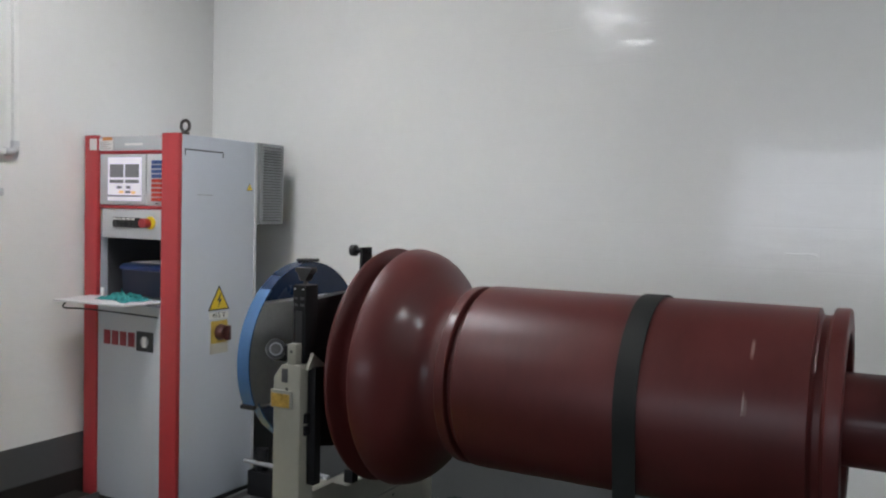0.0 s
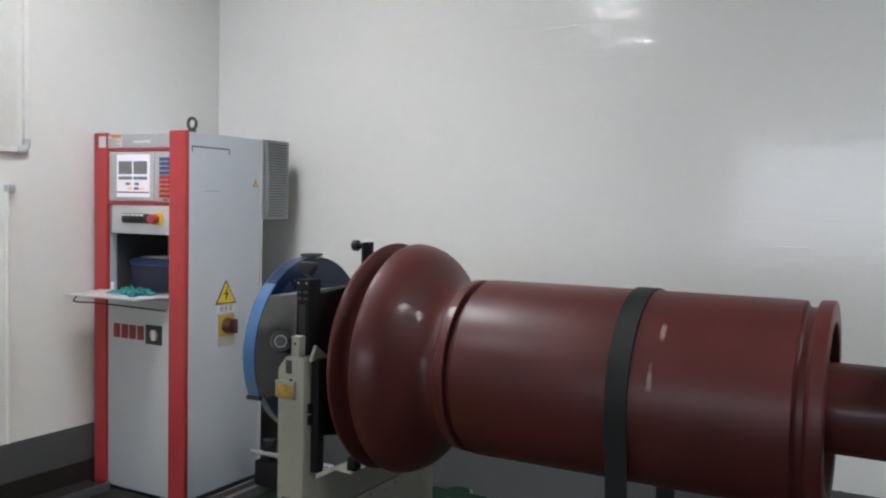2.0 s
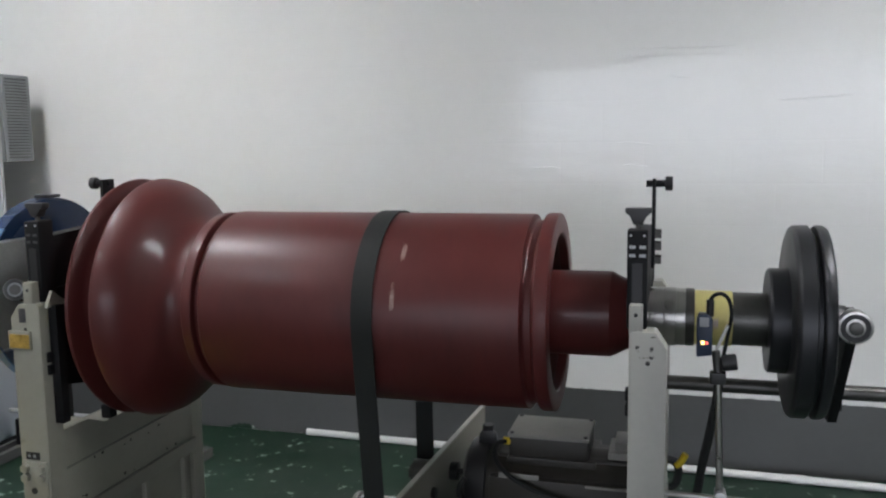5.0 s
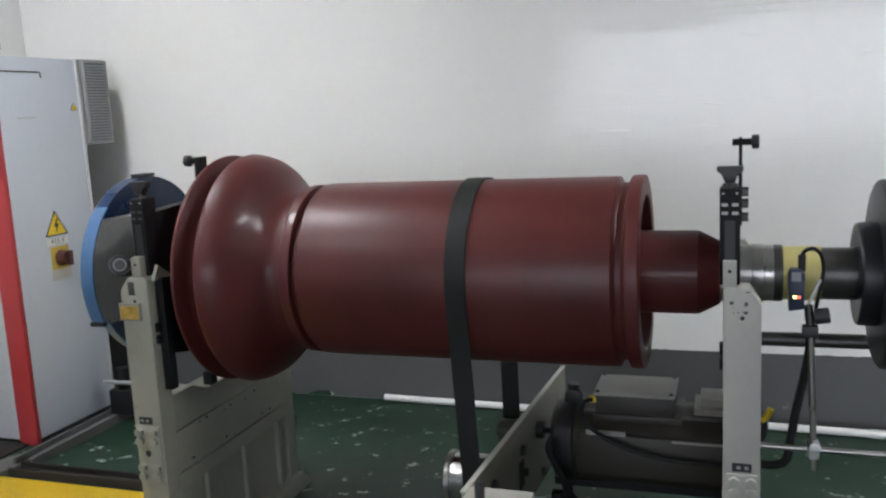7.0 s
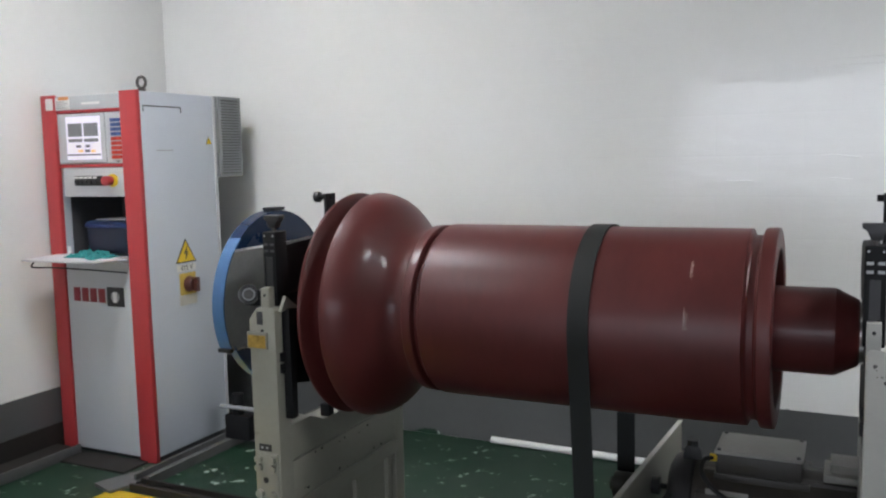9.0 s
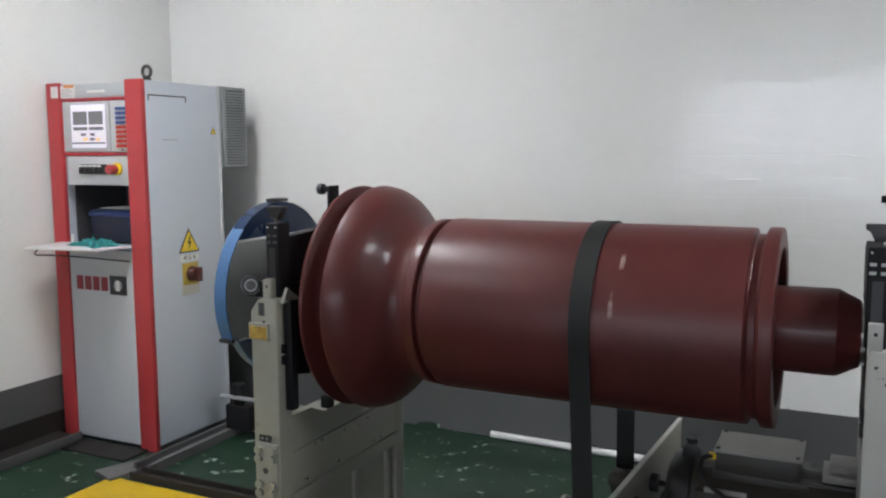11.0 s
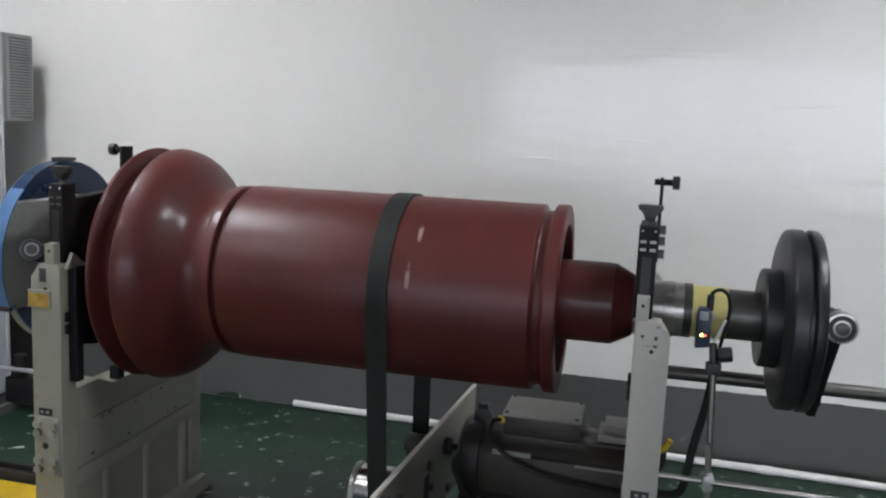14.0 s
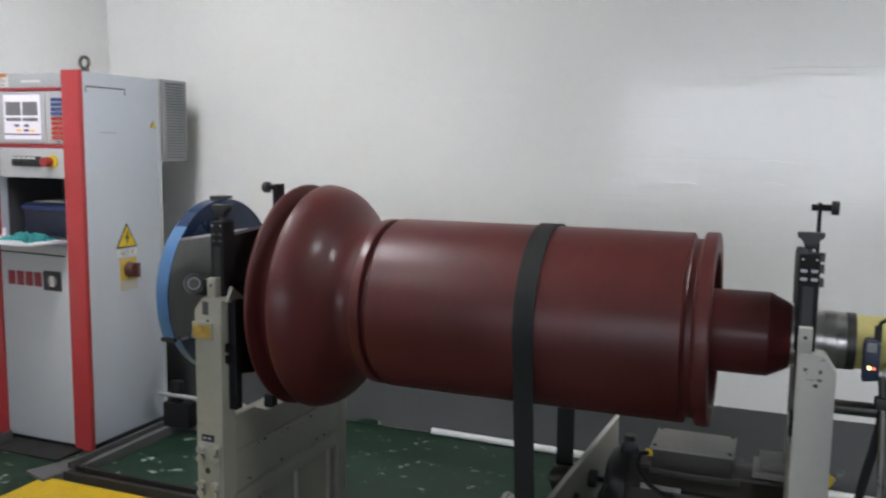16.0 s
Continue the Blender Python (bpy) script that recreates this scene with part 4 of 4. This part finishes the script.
    part("foot_cable", tube([(0.10, 2.66, 0.19), (0.14, 2.62, 0.12), (0.19, 2.60, 0.03), (0.26, 2.6, 0.01)], 0.011), "sign_yellow", d, "yellow cable")
    b = thing("machine_bed", (-0.7, AX_Y, 0), "low steel slide rails under the pedestals", "rail")
    for y in (2.06, 2.84):
        part("rail", box(-1.52, -1.50, y, y + 0.02, 0, 0.004), "grey_steel", b)


build_drive()


# ---- blue end guard and axial stops ----
def build_guard():
    g = thing("belt_guard", (-1.88, AX_Y, 0), "blue painted round end guard with grey face", "guard")
    xg, R = -1.875, 0.347
    n = 72
    def arc(a0, a1, r0, r1, xa, xb):
        bm = bmesh.new()
        k_ = max(4, int(abs(a1 - a0) / 4))
        rr = []
        for k in range(k_ + 1):
            a = radians(a0 + (a1 - a0) * k / k_)
            c_, s_ = math.cos(a), math.sin(a)
            rr.append([bm.verts.new((x, AX_Y + r * c_, AX_Z + r * s_)) for x, r in ((xa, r0), (xb, r0), (xb, r1), (xa, r1))])
        for a, b in zip(rr, rr[1:]):
            for j in range(4):
                bm.faces.new((a[j], a[(j + 1) % 4], b[(j + 1) % 4], b[j]))
        bm.faces.new(rr[0])
        bm.faces.new(rr[-1][::-1])
        return bm
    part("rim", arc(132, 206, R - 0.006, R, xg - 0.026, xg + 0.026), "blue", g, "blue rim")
    # same hoop; the shade on its top arc is put in as navy
    part("top_rim", arc(-20, 132, R - 0.006, R, xg - 0.026, xg + 0.026), "guard_face", g, "top of the blue rim with shade in its colour")
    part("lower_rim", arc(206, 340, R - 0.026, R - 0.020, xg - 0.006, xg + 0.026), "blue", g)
    part("rim_clip", box(xg - 0.03, xg + 0.03, AX_Y - R * 0.9 - 0.012, AX_Y - R * 0.9 + 0.008, AX_Z - 0.162, AX_Z - 0.146, 0.004), "plastic", g)
    def segment(z0, z1, trim=0.007):
        pts = []
        for k in range(361):
            a = radians(k)
            y, z = AX_Y + (R - trim) * math.cos(a), AX_Z + (R - trim) * math.sin(a)
            if z0 <= z <= z1:
                pts.append((y, z))
        pts.sort(key=lambda p: math.atan2(p[1] - (z0 + z1) / 2, p[0] - AX_Y))
        return prism(pts, "x", xg + 0.018, xg + 0.025)
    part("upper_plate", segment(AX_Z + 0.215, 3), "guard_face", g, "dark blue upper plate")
    # stands in for a clear panel; the shaded wall behind is its grey
    part("face_plate", segment(AX_Z - 0.158, AX_Z + 0.213), "guard_grey", g, "opaque grey plate in place of a clear panel")
    # lower part of the guard, shade painted in as slate blue
    part("lower_plate", segment(0, AX_Z - 0.16, 0.027), "guard_low", g, "blue lower plate with shade in its colour")
    part("cap_bolt", box(xg - 0.03, xg + 0.03, AX_Y - 0.02, AX_Y + 0.05, AX_Z + R, AX_Z + R + 0.012, 0.004), "plastic", g)
    part("foot", box(xg - 0.05, xg - 0.01, AX_Y - 0.09, AX_Y + 0.09, 0.0, AX_Z - R + 0.06, 0.004), "plastic", g)


build_guard()


def axial_stop(x, yb, zb, label):
    s = thing("axial_stop", (x, yb, zb), label, "end stop", "axial stops")
    ry = AX_Y + 0.005
    part("arm", prism([(ry - 0.045, AX_Z - 0.02), (ry + 0.035, AX_Z + 0.04), (yb + 0.05, zb - 0.02), (yb + 0.02, zb - 0.09), (yb - 0.06, zb - 0.085)], "x", x - 0.014, x + 0.014, 0.003), "black", s, "black steel arm")
    part("clamp", box(x - 0.03, x + 0.03, yb - 0.05, yb + 0.05, zb - 0.05, zb + 0.045, 0.005), "black", s)
    r = 0.047
    ring = part("roller", rod((x, ry - 0.075, AX_Z), (x, ry - 0.02, AX_Z), r, seg=40, bevel=0.003), "steel", s, "ball bearing roller")
    part("seal", lathe_y([(0.040, -0.0765), (0.040, -0.0745), (0.026, -0.0745), (0.026, -0.0765)], x, ry, AX_Z), "plastic", ring, "black seal ring")
    part("bolt_head", rod((x, ry - 0.09, AX_Z), (x, ry - 0.07, AX_Z), 0.019, seg=20, bevel=0.002), "dull_steel", ring)


def lathe_y(profile, cx, cy, cz, seg=40):
    bm = bmesh.new()
    rr = [[bm.verts.new((cx + r * math.cos(2 * math.pi * k / seg), cy + d, cz + r * math.sin(2 * math.pi * k / seg))) for k in range(seg)] for r, d in profile]
    for i in range(len(rr)):
        a, b = rr[i], rr[(i + 1) % len(rr)]
        for k in range(seg):
            bm.faces.new((a[k], a[(k + 1) % seg], b[(k + 1) % seg], b[k]))
    return bm


axial_stop(0.852, 2.75, 0.795, "black arm with bright bearing roller against the flange")
gr = thing("guide_roller", (-1.80, 2.197, 1.136), "small bearing roller with black seal beside the blue guard", "roller")
GD = Vector((0.58, -0.80, 0.12)).normalized()
GC = Vector((-1.80, 2.197, 1.136))
part("race", rod(GC - GD * 0.022, GC, 0.038, seg=36, bevel=0.002), "dull_steel", gr)
part("seal", rod(GC - GD * 0.01, GC + GD * 0.001, 0.032, seg=36), "plastic", gr)
part("inner_race", rod(GC - GD * 0.01, GC + GD * 0.002, 0.024, seg=30), "vent", gr)
part("stub", rod(GC - GD * 0.02, GC + GD * 0.004, 0.018, seg=24), "dull_steel", gr)
part("arm", box(-1.835, -1.64, 2.215, 2.235, 1.09, 1.15, 0.003), "black", gr)


def build_bars():
    b = thing("guide_bar", (1.0, 2.75, 0.795), "round steel guide bar running out from the pedestal", "bar")
    part("bar", rod((0.31, 2.75, 0.795), (2.3, 2.75, 0.795), 0.0245, seg=28), "dull_steel", b)
    part("bar_socket", rod((0.25, 2.75, 0.795), (0.33, 2.75, 0.795), 0.04, seg=24, bevel=0.004), "black", b)
    part("end_post", box(2.28, 2.36, 2.70, 2.80, 0, 0.87, 0.006), "stand", b)
    c = thing("guide_bar", (-1.9, 2.75, 0.795), "short round steel guide bar behind the pedestal", "bar")
    part("bar", rod((-2.25, 2.75, 0.795), (-1.57, 2.75, 0.795), 0.0245, seg=28), "dull_steel", c)


build_bars()


# ---- sensor on its stand ----
def build_sensor():
    s = thing("speed_sensor", (0.49, 2.19, 0.63), "blue optical speed sensor clamped on a thin steel rod stand", "sensor")
    y = 2.195
    part("cross_rod", rod((0.345, y + 0.02, 0.622), (1.05, y + 0.02, 0.616), 0.0085, seg=14), "steel", s)
    part("rod", rod((0.495, y, 0.567), (0.479, y, 1.0), 0.009, seg=14), "steel", s)
    cl = part("rod_clamp", box(0.479, 0.509, y - 0.016, y + 0.034, 0.602, 0.650, 0.006), "alu", s, "bright rod clamp")
    part("clamp_screw", rod((0.494, y - 0.036, 0.644), (0.494, y - 0.01, 0.644), 0.016, seg=20, bevel=0.003), "alu", cl)
    part("swivel", box(0.458, 0.500, y - 0.018, y + 0.018, 0.955, 0.988, 0.005), "plastic", s)
    part("neck", rod((0.479, y, 0.985), (0.472, y, 1.045), 0.011, seg=14), "dull_steel", s)
    part("knob", rod((0.488, y, 1.012), (0.528, y, 1.018), 0.022, seg=18, bevel=0.005), "plastic", s)
    body = part("sensor_body", prism([(0.422, 1.030), (0.462, 1.036), (0.462, 1.135), (0.448, 1.148), (0.426, 1.148), (0.420, 1.13)], "y", y - 0.02, y + 0.02, 0.004), "sensor", s)
    part("window", box(0.428, 0.452, y - 0.0225, y - 0.019, 1.115, 1.14), "vent", body)
    part("status_light", rod((0.437, y - 0.024, 1.071), (0.437, y - 0.019, 1.071), 0.0042, seg=14), "led", body, "lit amber status light")
    part("status_light", rod((0.448, y - 0.024, 1.0705), (0.448, y - 0.019, 1.0705), 0.003, seg=12), "led_red", body, "small red status light")
    part("bracket", prism([(0.47, 1.05), (0.478, 1.05), (0.505, 1.115), (0.498, 1.118)], "y", y - 0.008, y + 0.008), "steel", s)
    part("plug", rod((0.455, y, 1.14), (0.455, y, 1.185), 0.010, seg=14), "plastic", s)
    part("cable", tube([(0.455, y, 1.18), (0.462, y - 0.003, 1.196), (0.482, y - 0.003, 1.203), (0.502, y, 1.187), (0.510, y + 0.004, 1.145), (0.503, y + 0.01, 1.09), (0.488, y + 0.015, 1.0), (0.478, y + 0.016, 0.93)], 0.0052), "rubber", s)
    part("sleeve", tube([(0.483, y + 0.018, 0.955), (0.478, y + 0.022, 0.90), (0.466, y + 0.03, 0.82), (0.448, y + 0.04, 0.72), (0.434, y + 0.05, 0.62), (0.424, y + 0.06, 0.565), (0.39, y + 0.07, 0.543), (0.34, y + 0.08, 0.54)], 0.0125), "rubber", s, "black cable sleeve")
    h = thing("cable_hook", (0.40, 2.86, 0.47), "yellow and black cable hook behind the pedestal", "hook")
    part("hook", tube([(0.30, 2.80, 0.40), (0.37, 2.80, 0.41), (0.385, 2.80, 0.47), (0.365, 2.80, 0.50), (0.33, 2.80, 0.50)], 0.014), "plastic", h)
    part("tip", tube([(0.375, 2.79, 0.485), (0.392, 2.79, 0.50), (0.408, 2.79, 0.53)], 0.012), "sign_yellow", h)


build_sensor()


# ---- the rotor ----
def build_rotor():
    r = thing("rotor", (-0.5, AX_Y, AX_Z), "dark red painted spinning drum rotor on a steel shaft", "rotor")
    L = lambda prof: lathe(prof, AX_Y, AX_Z, seg=128)
    bell = L([(-1.487, 0.10), (-1.487, 0.398), (-1.485, 0.407), (-1.480, 0.413), (-1.474, 0.4155), (-1.469, 0.414), (-1.465, 0.409), (-1.452, 0.372), (-1.445, 0.357), (-1.436, 0.350), (-1.426, 0.349), (-1.417, 0.354), (-1.409, 0.366),
              (-1.395, 0.408), (-1.3925, 0.4125), (-1.389, 0.4155), (-1.384, 0.4165), (-1.376, 0.4155), (-1.352, 0.4105), (-1.330, 0.402), (-1.307, 0.3875), (-1.285, 0.367), (-1.264, 0.341), (-1.246, 0.316), (-1.230, 0.296), (-1.214, 0.281), (-1.198, 0.271), (-1.180, 0.266), (-1.140, 0.265)])
    part("bell_flange", bell, "rotor", r, smooth=28)
    body = L([(-1.108, 0.20), (-1.108, 0.279), (-1.092, 0.279), (-1.087, 0.284), (-1.083, 0.2985), (-1.078, 0.3033), (-1.070, 0.304),
              (-0.066, 0.3058), (-0.062, 0.3045), (-0.059, 0.297), (-0.056, 0.290), (-0.050, 0.286), (-0.033, 0.286), (-0.028, 0.290), (-0.025, 0.303), (-0.021, 0.3082), (-0.016, 0.309), (0.010, 0.3093), (0.016, 0.307), (0.018, 0.302), (0.018, 0.248), (0.014, 0.244), (-0.16, 0.235), (-0.16, 0.12)])
    ring = L([(-1.146, 0.20), (-1.146, 0.291), (-1.1445, 0.2955), (-1.141, 0.2985), (-1.135, 0.2995), (-1.112, 0.2998), (-1.109, 0.298), (-1.107, 0.2935), (-1.105, 0.279), (-1.105, 0.20)])
    part("shoulder_ring", ring, "rotor", r, smooth=28)
    part("drum", body, "rotor_drum", r, smooth=28)
    part("bore", L([(-0.158, 0.236), (-0.012, 0.2425), (-0.012, 0.2405), (-0.155, 0.234), (-0.155, 0.11)]), "rotor_dark", r, "dark bore of the drum")
    part("shaft", L([(-0.17, 0.13), (0.150, 0.1315), (0.176, 0.131), (0.236, 0.100), (0.240, 0.094), (0.244, 0.07), (0.25, 0.07)]), "rotor", r, smooth=15)
    for k in range(6):
        a = radians(60 * k + 20)
        part("shaft_screw", rod((0.23, AX_Y + 0.083 * math.cos(a), AX_Z + 0.083 * math.sin(a)), (0.252, AX_Y + 0.083 * math.cos(a), AX_Z + 0.083 * math.sin(a)), 0.009, seg=6), "steel", r)
    part("journal", L([(0.24, 0.0), (0.24, 0.086), (0.33, 0.086), (0.332, 0.088), (0.338, 0.0885), (0.365, 0.0885), (0.367, 0.086), (0.392, 0.086), (0.393, 0.083)]), "steel", r, "bright ground steel journal")
    part("collar", L([(0.393, 0.083), (0.393, 0.0865), (0.418, 0.0865), (0.420, 0.078)]), "dull_steel", r)
    part("tape_band", L([(0.418, 0.07), (0.418, 0.0815), (0.525, 0.0815), (0.525, 0.07)]), "yellow", r, "pale yellow tape band")
    part("shaft_end", L([(0.525, 0.0), (0.525, 0.0785), (0.63, 0.0785), (0.63, 0.0)]), "dull_steel", r)
    part("mark", box(0.47, 0.485, AX_Y - 0.083, AX_Y - 0.08, AX_Z - 0.012, AX_Z + 0.012), "tape_white", r)
    part("hub", L([(0.622, 0.0), (0.622, 0.148), (0.628, 0.153), (0.675, 0.154), (0.678, 0.154)]), "gunmetal", r, "blackened iron hub")
    part("flange_disc", L([(0.676, 0.10), (0.676, 0.262), (0.680, 0.273), (0.688, 0.279), (0.724, 0.280), (0.728, 0.276), (0.731, 0.258), (0.741, 0.258), (0.744, 0.276), (0.748, 0.280), (0.765, 0.280), (0.773, 0.275), (0.776, 0.263), (0.776, 0.06), (0.835, 0.05), (0.835, 0.0)]), "gunmetal", r, "grooved blackened iron disc")
    part("left_shaft", L([(-1.84, 0.0), (-1.84, 0.08), (-1.487, 0.08), (-1.485, 0.10)]), "dull_steel", r)
    # worn pale marks on the paint
    for x, a0, da, w in ((-0.428, 41, 4, 0.014), (-0.446, 12, 3, 0.014), (-0.444, 19, 1.2, 0.010), (-0.212, -80, 4, 0.008), (-0.220, -108, 3, 0.004), (-0.222, -109, 0.8, 0.014)):
        rad = 0.3035 + (x + 1.085) * 0.0023 + 0.0006
        bm = bmesh.new()
        vs = []
        for k in range(5):
            a = radians(180 - (a0 + da * k / 4))
            vs.append([bm.verts.new((xx, AX_Y + rr * math.cos(a), AX_Z + rr * math.sin(a))) for xx, rr in ((x, rad), (x + w, rad), (x + w, rad - 0.002), (x, rad - 0.002))])
        for a, b in zip(vs, vs[1:]):
            for j in range(4):
                bm.faces.new((a[j], a[(j + 1) % 4], b[(j + 1) % 4], b[j]))
        part("paint_mark", bm, "tape_white", r, "worn pale mark on the red paint")
    return r


rotor = build_rotor()


# ---- what moves ----
def turns(t):
    """Turns of the rotor: 200 a minute."""
    return (t - 3.5) * 10.0 / 3.0


def motions():
    rows = []
    for k in range(int(SECONDS * FPS) + 1):
        t = k / FPS
        rows.append((t, pose(-0.5, AX_Y, AX_Z, (-360.0 * turns(t)) % 360.0)))
    walk(rotor, rows)


motions()
